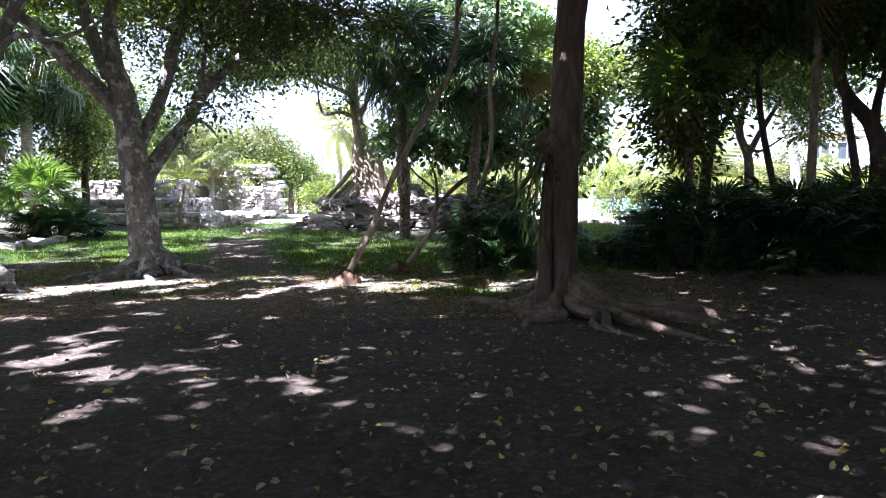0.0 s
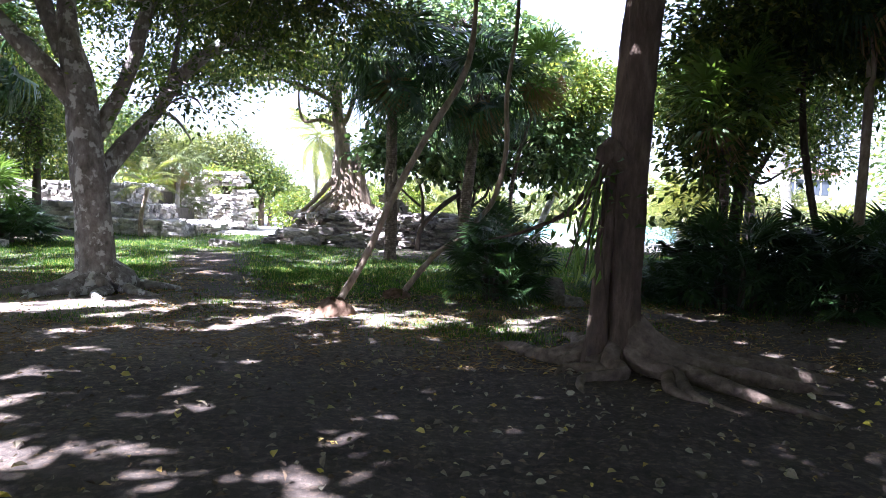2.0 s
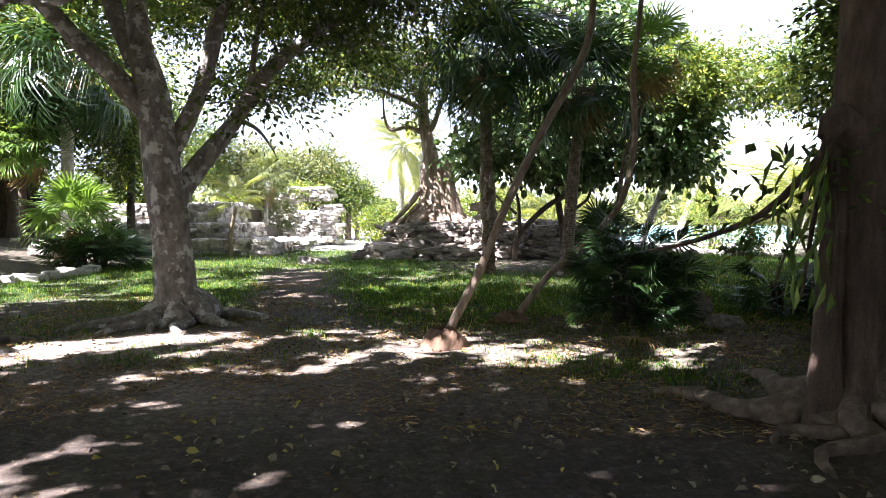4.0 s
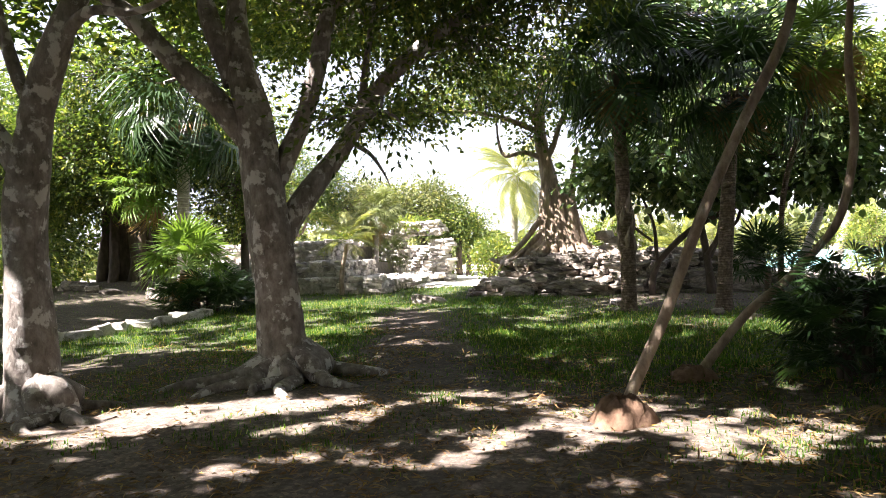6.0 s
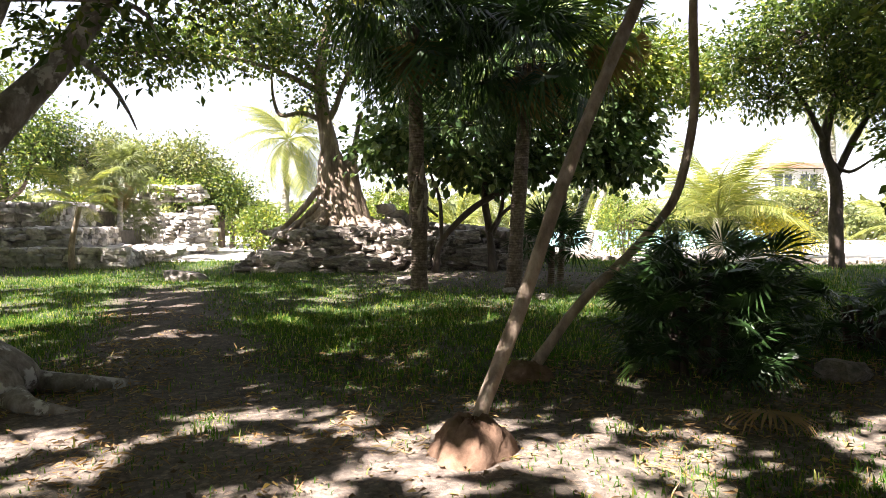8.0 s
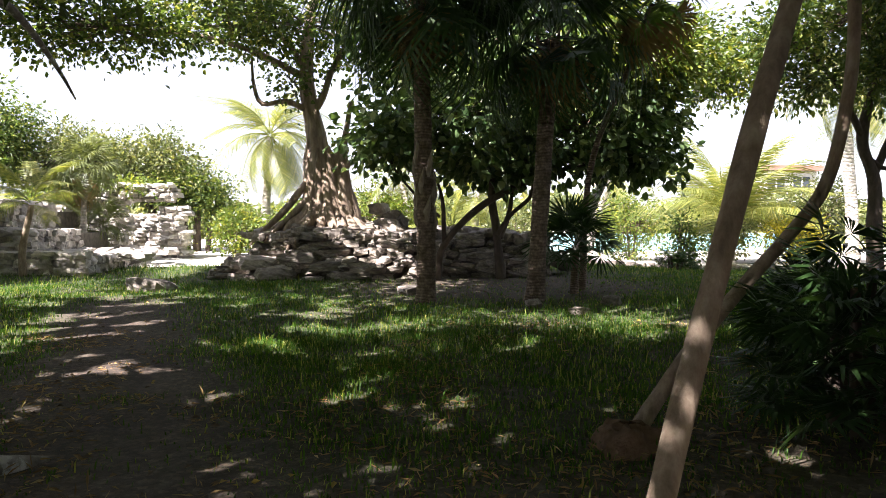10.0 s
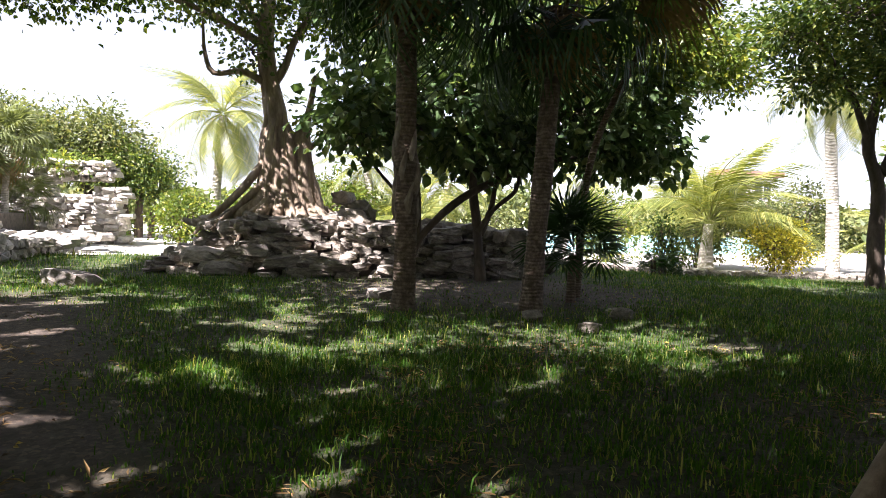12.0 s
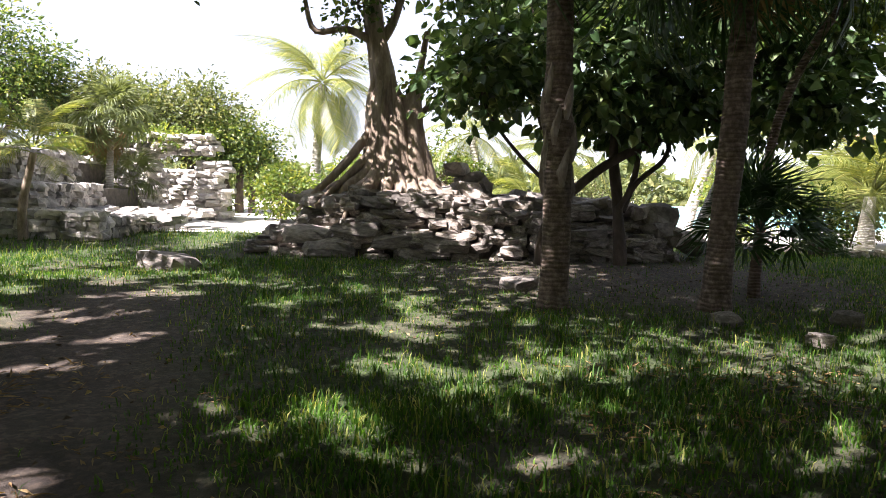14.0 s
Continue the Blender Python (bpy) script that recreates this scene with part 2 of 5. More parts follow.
def crown(parent, blobs, mat, leaf=0.13, seed=0, spread=0.32, per=26, droop=0.2, name="crown", twigs=True, twig_mat=None, gaps=False, rounded=False):
    """A crown of many twig clusters. blobs: (centre, radii, clusters)."""
    g = rng(seed)
    base = np.array(parent.location)
    P, D, tw = [], [], Shape()
    for c, rad, count in blobs:
        c, rad = np.asarray(c, float) - base, np.asarray(rad, float)
        q = unit(g.normal(0, 1, (count, 3))) * g.uniform(0.25, 1.0, (count, 1)) ** 0.5
        q *= 1 + 0.25 * np.sin(q[:, :1] * 7 + seed) * np.cos(q[:, 1:2] * 6)
        cl = c + q * rad
        for k in range(count):
            n = int(per * g.uniform(0.5, 1.4))
            off = g.normal(0, 1, (n, 3)) * spread * np.array([1, 1, 0.6])
            P.append(cl[k] + off)
            D.append(unit(off) * 0.8 + q[k] * 0.3 + g.normal(0, 0.45, (n, 3)) + [0, 0, -droop])
            if twigs and k % 3 == 0:
                m = c + (cl[k] - c) * 0.45 + g.normal(0, 0.12, 3) * rad
                tw.tube([(*(c * 0.8 + m * 0.2), 0.022), (*m, 0.014), (*cl[k], 0.005)], 4, 0.4, 0.05, k)
    P, D = np.vstack(P), np.vstack(D)
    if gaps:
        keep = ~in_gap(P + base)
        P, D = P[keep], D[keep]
    L = leaf * g.uniform(0.65, 1.3, len(P))
    ob = leaves(name, P, D, L, L * g.uniform(0.42, 0.62, len(P)) * (1.35 if rounded else 1), mat, parent, seed, rounded=rounded)
    if twigs and tw.n:
        tagged(tw.make("twig_work", twig_mat or TWIG, parent), kind="stuff")
    return ob


def fan_mesh(name, mat, length=0.7, petiole=0.7, segs=24, sweep=250, droop=0.25, seed=0, width=0.055):
    """One palm fan: stalk along +y and pleated blades round its end."""
    g, s = rng(seed), Shape()
    s.tube([(0, 0, 0, 0.014), (0, petiole * 0.5, 0.03, 0.011), (0, petiole, 0, 0.008)], 4, 0.3, 0.0, seed)
    hub, h = np.array([0, petiole, 0]), s.n - 1
    for i in range(segs):
        a = radians(-sweep / 2 + sweep * i / (segs - 1) + g.normal(0, 2))
        L = length * (0.72 + 0.28 * math.cos(a * 0.6)) * g.uniform(0.88, 1.08)
        d = np.array([math.sin(a), math.cos(a), 0.12 * math.cos(3 * a)])
        n = np.array([math.cos(a), -math.sin(a), 0])
        m1, m2 = hub + d * L * 0.5 + [0, 0, 0.04], hub + d * L * 0.8 - [0, 0, droop * L * 0.3]
        tip = hub + d * L - np.array([0, 0, droop * L * g.uniform(0.6, 1.4)])
        w = width * length / 0.7
        k = s.n
        s.add([m1 + n * w * 0.5, m1 - n * w * 0.5 + [0, 0, 0.015], m2 - n * w * 0.3, m2 + n * w * 0.3, tip],
              np.array([(h, k, k + 1, k + 1), (k, k + 3, k + 2, k + 1), (k + 3, k + 4, k + 2, k + 2)]) - k)
    return mesh_from(s, name, mat)


def mesh_from(s, name, mat):
    me = bpy.data.meshes.new(name)
    faces = [tuple(dict.fromkeys(f)) for f in np.vstack(s.f).tolist()]
    me.from_pydata(np.vstack(s.v).tolist(), [], faces)
    me.materials.append(mat)
    return me


def feather_mesh(name, mat, length=2.6, arch=0.9, pairs=46, leaflet=0.6, seed=0):
    """One coconut frond: an arched midrib along +y with hanging leaflets."""
    g, s = rng(seed), Shape()
    t = np.linspace(0, 1, 12)
    rib = np.stack([t * 0 + 0.08 * np.sin(t * 3), length * (t - 0.18 * arch * t ** 2), -arch * length * 0.45 * t ** 2.2], 1)
    s.tube([(*rib[i], 0.03 * (1 - 0.85 * t[i])) for i in (0, 3, 6, 9, 11)], 4, 0.3, 0.0, seed)
    for i in range(pairs):
        k = 0.14 + 0.86 * i / (pairs - 1)
        p = np.array([np.interp(k, t, rib[:, c]) for c in range(3)])
        ahead = np.array([np.interp(min(1, k + 0.03), t, rib[:, c]) for c in range(3)]) - p
        ahead = ahead / (np.linalg.norm(ahead) + 1e-9)
        if k >= 1:
            ahead = np.array([0, 0.8, -0.6])
        L = leaflet * (0.45 + 0.75 * math.sin(min(1, k * 1.15) * 2.6)) * g.uniform(0.85, 1.1)
        for sgn in (-1, 1):
            d = np.array([sgn * 0.85, 0, -0.15]) + ahead * 0.6
            d /= np.linalg.norm(d)
            hang = np.array([0, 0, -1.0]) * g.uniform(0.4, 1.0)
            m = p + d * L * 0.5 + hang * L * 0.12
            tip = p + d * L * 0.92 + hang * L * 0.55
            w = ahead * 0.017
            s.add([p - w * 0.6, p + w * 0.6, m + w, m - w, tip], [(0, 1, 2, 3), (3, 2, 4, 4)])
    return mesh_from(s, name, mat)


def fronds(parent, meshes, count, top, el_low, el_high, seed=0, scale=(0.85, 1.15), name="frond", ring=0.06):
    """Fronds round a crown, each an object of its own; top is in the parent's space."""
    g = rng(seed)
    for i in range(count):
        f = i / max(1, count - 1)
        az = i * 2.39996 + g.normal(0, 0.2)
        el = radians(el_low + (el_high - el_low) * f + g.normal(0, 6))
        ob = new(name, meshes[i % len(meshes)])
        ob.parent = parent
        k = g.uniform(*scale)
        turn = Euler((el, g.normal(0, 0.25), az), "XYZ").to_matrix().to_4x4()
        ob.matrix_local = Matrix.Translation((top[0] - ring * math.sin(az), top[1] + ring * math.cos(az), top[2] + 0.25 * f)) @ turn @ Matrix.Diagonal((k, k, k, 1))


def stone_meshes(mat, count=10, seed=3, flat=0.5):
    out = []
    for i in range(count):
        g = rng(seed + i)
        bm = bmesh.new()
        bmesh.ops.create_cube(bm, size=1.0)
        bmesh.ops.subdivide_edges(bm, edges=bm.edges[:], cuts=1, use_grid_fill=True)
        for v in bm.verts:
            c = v.co.normalized() * 0.62
            v.co = v.co.lerp(c, 0.38) + Vector(g.normal(0, 0.075, 3))
        me = bpy.data.meshes.new("stone")
        bm.to_mesh(me)
        bm.free()
        me.materials.append(mat)
        out.append(me)
    return out


def joined_stones(name, poses, mat, parent=None, label="", seed=5):
    """Many stones in one mesh; poses: 4x4 matrices."""
    src = stone_meshes(mat, 6, seed)
    data = []
    for me in src:
        co = np.empty(len(me.vertices) * 3)
        me.vertices.foreach_get("co", co)
        data.append((co.reshape(-1, 3), np.array([p.vertices[:] for p in me.polygons])))
    s = Shape()
    for i, m in enumerate(poses):
        co, f = data[i % len(data)]
        mm = np.array(m)
        s.add(co @ mm[:3, :3].T + mm[:3, 3], f)
    ob = s.make(name, mat, parent, label, smooth=False)
    return ob


def box(s, x0, x1, y0, y1, z0, z1):
    v = [(x, y, z) for z in (z0, z1) for y in (y0, y1) for x in (x0, x1)]
    s.add(v, [(0, 2, 3, 1), (4, 5, 7, 6), (0, 1, 5, 4), (2, 6, 7, 3), (0, 4, 6, 2), (1, 3, 7, 5)])


def smooth01(x):
    x = np.clip(x, 0, 1)
    return x * x * (3 - 2 * x)


def lattice(i, j, seed):
    h = (i * 374761393 + j * 668265263 + seed * 974711) & 0x7FFFFFFF
    h = ((h ^ (h >> 13)) * 1274126177) & 0x7FFFFFFF
    return ((h ^ (h >> 16)) & 0xFFFF) / 65535.0


def value_noise(x, y, seed=0):
    i, j = np.floor(x).astype(np.int64), np.floor(y).astype(np.int64)
    u, v = smooth01(x - i), smooth01(y - j)
    return (lattice(i, j, seed) * (1 - u) + lattice(i + 1, j, seed) * u) * (1 - v) + (lattice(i, j + 1, seed) * (1 - u) + lattice(i + 1, j + 1, seed) * u) * v


def blob(x, y, cx, cy, rx, ry):
    return np.exp(-((x - cx) / rx) ** 2 - ((y - cy) / ry) ** 2)


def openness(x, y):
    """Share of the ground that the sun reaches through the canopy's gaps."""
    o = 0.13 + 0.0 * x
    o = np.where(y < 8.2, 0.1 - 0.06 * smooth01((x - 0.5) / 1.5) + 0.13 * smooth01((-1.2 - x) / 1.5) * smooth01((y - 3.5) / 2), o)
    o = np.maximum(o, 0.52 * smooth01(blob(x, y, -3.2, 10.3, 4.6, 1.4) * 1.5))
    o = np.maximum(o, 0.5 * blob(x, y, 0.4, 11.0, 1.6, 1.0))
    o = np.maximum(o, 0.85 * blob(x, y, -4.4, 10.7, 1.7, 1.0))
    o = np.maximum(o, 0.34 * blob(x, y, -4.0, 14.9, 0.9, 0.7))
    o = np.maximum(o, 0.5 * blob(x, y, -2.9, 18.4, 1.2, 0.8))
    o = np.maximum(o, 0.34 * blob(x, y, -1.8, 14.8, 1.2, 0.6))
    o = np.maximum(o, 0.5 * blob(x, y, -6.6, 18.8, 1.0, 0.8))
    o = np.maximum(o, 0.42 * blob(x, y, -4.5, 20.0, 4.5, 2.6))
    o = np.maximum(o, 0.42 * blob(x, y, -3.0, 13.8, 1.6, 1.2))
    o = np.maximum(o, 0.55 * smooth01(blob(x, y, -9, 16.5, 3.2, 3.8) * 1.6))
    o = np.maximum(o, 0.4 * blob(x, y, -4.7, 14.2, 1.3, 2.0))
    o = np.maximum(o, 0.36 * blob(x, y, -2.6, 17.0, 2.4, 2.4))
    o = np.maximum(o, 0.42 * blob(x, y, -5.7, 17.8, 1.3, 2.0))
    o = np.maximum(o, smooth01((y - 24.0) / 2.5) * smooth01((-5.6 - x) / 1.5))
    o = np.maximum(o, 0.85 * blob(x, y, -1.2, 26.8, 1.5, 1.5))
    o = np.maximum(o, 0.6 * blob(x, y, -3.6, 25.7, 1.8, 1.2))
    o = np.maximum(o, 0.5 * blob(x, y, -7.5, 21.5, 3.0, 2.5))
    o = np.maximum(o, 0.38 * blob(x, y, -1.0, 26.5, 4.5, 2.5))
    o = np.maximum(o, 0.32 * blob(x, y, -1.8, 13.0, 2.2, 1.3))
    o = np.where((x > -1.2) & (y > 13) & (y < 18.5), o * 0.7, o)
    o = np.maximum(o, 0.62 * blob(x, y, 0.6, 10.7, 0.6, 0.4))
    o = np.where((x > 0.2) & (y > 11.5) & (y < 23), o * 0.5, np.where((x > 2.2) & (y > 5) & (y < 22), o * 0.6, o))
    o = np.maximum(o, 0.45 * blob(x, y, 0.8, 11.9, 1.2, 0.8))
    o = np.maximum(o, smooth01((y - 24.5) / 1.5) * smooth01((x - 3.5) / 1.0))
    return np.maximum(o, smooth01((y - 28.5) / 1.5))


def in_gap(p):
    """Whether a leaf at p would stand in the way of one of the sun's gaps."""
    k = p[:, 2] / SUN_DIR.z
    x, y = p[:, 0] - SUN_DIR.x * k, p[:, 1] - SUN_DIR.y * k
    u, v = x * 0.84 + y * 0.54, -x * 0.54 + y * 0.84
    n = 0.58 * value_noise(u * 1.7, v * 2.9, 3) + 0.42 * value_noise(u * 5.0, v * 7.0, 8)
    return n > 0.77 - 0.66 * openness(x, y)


# ---- ground ----
def ground_z(x, y):
    """Height of the ground."""
    x, y = np.asarray(x, float), np.asarray(y, float)
    z = -0.35 * smooth01((x - 4) / 7) * smooth01((y - 23) / 7)
    z = z + 0.35 * smooth01((-11.2 - x) / 4) * smooth01((y - 12) / 5) * (1 - smooth01((y - 27) / 4))
    z = z + 0.5 * np.exp(-((x + 18.5) / 3.5) ** 2 - ((y - 26) / 3.5) ** 2)
    return z + 0.025 * np.sin(x * 1.3 + 0.7 * y) * np.cos(y * 0.9 - 0.4 * x) + 0.012 * np.sin(x * 3.7 + 1) * np.sin(y * 4.1)


def path_x(y):
    return np.interp(y, [0, 8, 12, 16, 20, 24], [-2.5, -2.6, -3.6, -4.9, -5.9, -6.8])


def grass_amount(x, y):
    """0 bare earth, 1 lawn."""
    x, y = np.asarray(x, float), np.asarray(y, float)
    n = 1.5 * (0.5 * value_noise(x * 0.9, y * 0.9, 11) + 0.3 * value_noise(x * 2.6, y * 2.6, 12) + 0.2 * value_noise(x * 7, y * 7, 13) - 0.5)
    lawn = smooth01((y - 10.2 - 1.4 * smooth01((-3 - x) / 3) + 0.9 * n) / 3.2)
    bare = np.exp(-((x - path_x(y)) / 1.0) ** 2) * smooth01((22.5 - y) / 3)
    lawn = lawn * (1 - smooth01(bare * 1.35 - 0.15 + 1.0 * n))
    under = np.exp(-((x - 1.0) / 3.2) ** 2 - ((y - 22.3) / 2.6) ** 2)
    lawn = lawn * (1 - 0.85 * smooth01(under * 1.6 + 0.2 * n))
    lawn = lawn * (1 - 0.75 * smooth01((-11.4 - x) / 0.8))
    near_fig = 0.5 * np.exp(-((x - 0.2) / 1.1) ** 2 - ((y - 9.3) / 1.0) ** 2)
    weeds = 0.36 * smooth01((y - 8.6) / 1.2) * (y < 14) * smooth01(0.5 + 2 * n)
    lawn = np.maximum(lawn, weeds)
    return np.clip(np.maximum(lawn * (0.72 + 0.75 * n) * (0.62 + 0.38 * smooth01((y - 13.5) / 4 + 0.8 * n)), near_fig * (0.8 + n)), 0, 1)


def sunlit_dust_amount(x, y):
    """Pale dry trodden soil, which also brightens the ground where the sun gaps fall."""
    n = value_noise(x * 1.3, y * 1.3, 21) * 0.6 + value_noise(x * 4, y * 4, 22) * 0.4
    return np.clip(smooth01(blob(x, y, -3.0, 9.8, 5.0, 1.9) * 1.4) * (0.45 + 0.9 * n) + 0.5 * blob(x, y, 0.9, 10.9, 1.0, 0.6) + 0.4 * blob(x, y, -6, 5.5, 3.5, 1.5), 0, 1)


def sand_amount(x, y):
    x, y = np.asarray(x, float), np.asarray(y, float)
    right = smooth01((x - 4.0) / 1.0) * smooth01((y - 31.0) / 0.6)
    left = smooth01((-4.0 - x) / 1.5) * smooth01((y - 29.6 - 0.15 * (x + 9)) / 0.8)
    return np.maximum(right, left)


m, nt, p = material("ground earth and turf")
at = nt.nodes.new("ShaderNodeAttribute")
at.attribute_name = "cover"
sep = nt.nodes.new("ShaderNodeSeparateColor")
nt.links.new(at.outputs["Color"], sep.inputs[0])
fine, coarse = noisy(nt, 9.0, 9, 0.7), noisy(nt, 0.8, 5, 0.6)
earth = ramp(nt, fine, (0.28, (0.026, 0.019, 0.014)), (0.5, (0.065, 0.049, 0.038)), (0.72, (0.16, 0.126, 0.096)))
earth = mixed(nt, ramp(nt, coarse, (0.4, (0, 0, 0)), (0.65, (0.5, 0.5, 0.5))), earth, (0.14, 0.113, 0.088))
# paler dry soil, its colour also lifting the sunlit band
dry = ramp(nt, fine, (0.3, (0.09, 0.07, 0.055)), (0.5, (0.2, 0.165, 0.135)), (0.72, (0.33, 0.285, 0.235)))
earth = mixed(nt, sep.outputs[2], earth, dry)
turf = ramp(nt, fine, (0.3, (0.02, 0.035, 0.008)), (0.55, (0.045, 0.075, 0.016)), (0.75, (0.11, 0.12, 0.045)))
co = nt.nodes.new("ShaderNodeTexCoord")
bits = node(nt, "ShaderNodeTexVoronoi", Scale=34.0)
warp = node(nt, "ShaderNodeTexNoise", Scale=7.0, Detail=5.0)
warped = mixed(nt, 0.12, co.outputs["Object"], warp.outputs["Color"], "ADD")
nt.links.new(warped, bits.inputs["Vector"])
tone = nt.nodes.new("ShaderNodeSeparateColor")
nt.links.new(bits.outputs["Color"], tone.inputs[0])
earth = mixed(nt, 1.0, earth, ramp(nt, tone.outputs[0], (0.0, (0.68, 0.66, 0.63)), (0.7, (0.98, 0.96, 0.93)), (0.95, (1.5, 1.38, 1.2))), "MULTIPLY")
c = mixed(nt, sep.outputs[0], earth, turf)
c = mixed(nt, sep.outputs[1], c, ramp(nt, fine, (0.3, (0.42, 0.39, 0.33)), (0.7, (0.58, 0.55, 0.48))))
nt.links.new(c, p.inputs["Base Color"])
p.inputs["Roughness"].default_value = 0.95
bumped(nt, p, noisy(nt, 22.0, 9, 0.75), 0.8, 0.03)
GROUND = m


def build_ground():
    def axis(lo, hi, fine_lo, fine_hi, step):
        far_lo = [lo, lo * 0.5, lo * 0.25, lo * 0.12]
        a = [v for v in far_lo if v < fine_lo - 4]
        b = [v for v in (hi * 0.12, hi * 0.25, hi * 0.5, hi) if v > fine_hi + 4]
        return np.array(a + list(np.arange(fine_lo, fine_hi + 0.01, step)) + b)
    xs, ys = axis(-900, 900, -24, 24, 0.2), axis(-900, 900, -4, 46, 0.2)
    X, Y = np.meshgrid(xs, ys, indexing="ij")
    Z = ground_z(X, Y)
    g = rng(4)
    near = (np.abs(X) < 23) & (Y > -3) & (Y < 45)
    Z = Z + np.where(near, g.normal(0, 0.006, X.shape), 0)
    v = np.stack([X, Y, Z], -1).reshape(-1, 3)
    i, j = np.meshgrid(np.arange(len(xs) - 1), np.arange(len(ys) - 1), indexing="ij")
    n = len(ys)
    f = np.stack([i * n + j, (i + 1) * n + j, (i + 1) * n + j + 1, i * n + j + 1], -1).reshape(-1, 4)
    ob = mesh_object("ground", v, f, GROUND, smooth=True)
    col = ob.data.color_attributes.new("cover", "FLOAT_COLOR", "POINT")
    a = np.zeros((len(v), 4), np.float32)
    a[:, 0], a[:, 1], a[:, 2], a[:, 3] = grass_amount(X, Y).ravel(), sand_amount(X, Y).ravel(), sunlit_dust_amount(X, Y).ravel(), 1
    col.data.foreach_set("color", a.ravel())
    return tagged(ob, "trodden brown earth and patchy green lawn", "ground", kind="structure")


build_ground()


def gz(x, y):
    return float(ground_z(x, y))


# ---- the stone mound with its strangler fig ----
def mound_edge(a, inset):
    """A point of the mound's outline at angle a, drawn in by inset."""
    ca, sa = math.cos(a), math.sin(a)
    rx, ry = 4.35 - inset, 2.6 - inset * 0.75
    k = (abs(ca) ** 4.5 + abs(sa) ** 4.5) ** (-1 / 4.5)
    return -1.35 + rx * ca * k, 27.2 + ry * sa * k


# height of each course and how far it stands in
COURSES = [(0.0, 0.0), (0.13, 0.05), (0.26, 0.1), (0.38, 0.18), (0.5, 0.5), (0.62, 0.58), (0.74, 0.68), (0.86, 1.05), (0.98, 1.18)]


def build_mound():
    e = empty("stone_mound", -1.2, 27.2, 0, "low ruined mound of stacked weathered grey limestone blocks", "ruin")
    s = Shape()
    rings = []
    n = 40
    for z, inset in COURSES + [(1.1, 1.7)]:
        ins = inset + 0.22
        rings += [[(*mound_edge(i * 2 * math.pi / n, ins), z - 0.05) for i in range(n)]]
    v = np.array([p for r in rings for p in r] + [(-1.2, 27.2, 1.15)]) - np.array(e.location)
    f = [(k * n + i, k * n + (i + 1) % n, (k + 1) * n + (i + 1) % n, (k + 1) * n + i) for k in range(len(rings) - 1) for i in range(n)]
    top = len(rings) * n
    f += [((len(rings) - 1) * n + i, (len(rings) - 1) * n + (i + 1) % n, top, top) for i in range(n)]
    s.add(v, f)
    s.make("rubble_core", RUBBLE, e)
    me = stone_meshes(STONE, 12, 3)
    g = rng(21)
    rest, made = [], 0
    for k, (z, inset) in enumerate(COURSES):
        a = -math.pi - 0.5
        while a < 0.55:
            slope = smooth01((-(a + 1.9)) / 1.0)                     # the west end tumbles down
            x, y = mound_edge(a, inset + 0.1 + float(slope) * 0.22 * k)
            L, H, D = g.uniform(0.16, 0.5), g.uniform(0.08, 0.17), g.uniform(0.35, 0.6)
            if k < 4 and g.random() < 0.09:
                L, H = g.uniform(0.55, 0.9), g.uniform(0.18, 0.26)
            x2, y2 = mound_edge(a + 0.01, inset + 0.1)
            x1, y1 = mound_edge(a, inset + 0.1)
            head = math.degrees(math.atan2(y2 - y1, x2 - x1))
            mat4 = pose(x + g.normal(0, 0.06) + 1.2, y + g.normal(0, 0.1) - 27.2, z + H * 0.42 + g.normal(0, 0.02), g.normal(0, 8), g.normal(0, 6), head + g.normal(0, 14)) @ Matrix.Diagonal((L * 1.08, D, H * 1.15, 1))
            if made < 290:
                o = new("stone", me[g.integers(12)])
                o.parent, o.matrix_local = e, mat4
                made += 1
            else:
                rest.append(mat4)
            a += L / math.hypot((x2 - x1) / 0.01, (y2 - y1) / 0.01)
    for i in range(130):                                              # loose blocks on top
        x, y = g.uniform(-4.6, 3.0), g.uniform(25.6, 28.6)
        hgt = 1.05 - 0.5 * max(0, (-3.2 - x) / 1.4) - 0.15 * max(0, x - 1.5)
        k = g.uniform(0.18, 0.5)
        rest.append(pose(x + 1.2, y - 27.2, hgt + g.uniform(-0.05, 0.08), g.normal(0, 12), g.normal(0, 12), g.uniform(0, 360)) @ Matrix.Diagonal((k * 1.3, k, k * 0.5, 1)))
    for x, y, z, w in ((-1.25, 27.0, 1.25, 0.7), (-1.1, 27.2, 1.5, 0.6), (-1.45, 27.1, 1.75, 0.55), (-0.9, 27.2, 1.35, 0.6), (-1.2, 27.0, 1.05, 0.9),
                       (-3.6, 26.5, 1.15, 0.6), (-3.9, 26.4, 1.0, 0.55), (-3.5, 26.7, 1.45, 0.5), (-3.35, 26.9, 1.7, 0.4), (-4.2, 26.5, 0.85, 0.6), (-3.75, 26.8, 1.3, 0.55), (-4.5, 26.3, 0.7, 0.5), (2.2, 25.5, 0.95, 0.5), (2.6, 25.6, 0.85, 0.7), (2.45, 25.2, 0.6, 0.55), (2.9, 25.4, 0.5, 0.6), (3.3, 25.6, 0.3, 0.7)):
        rest.append(pose(x + 1.2, y - 27.2, z, g.normal(0, 8), g.normal(0, 8), g.uniform(0, 360)) @ Matrix.Diagonal((w, w * 0.75, w * 0.5, 1)))
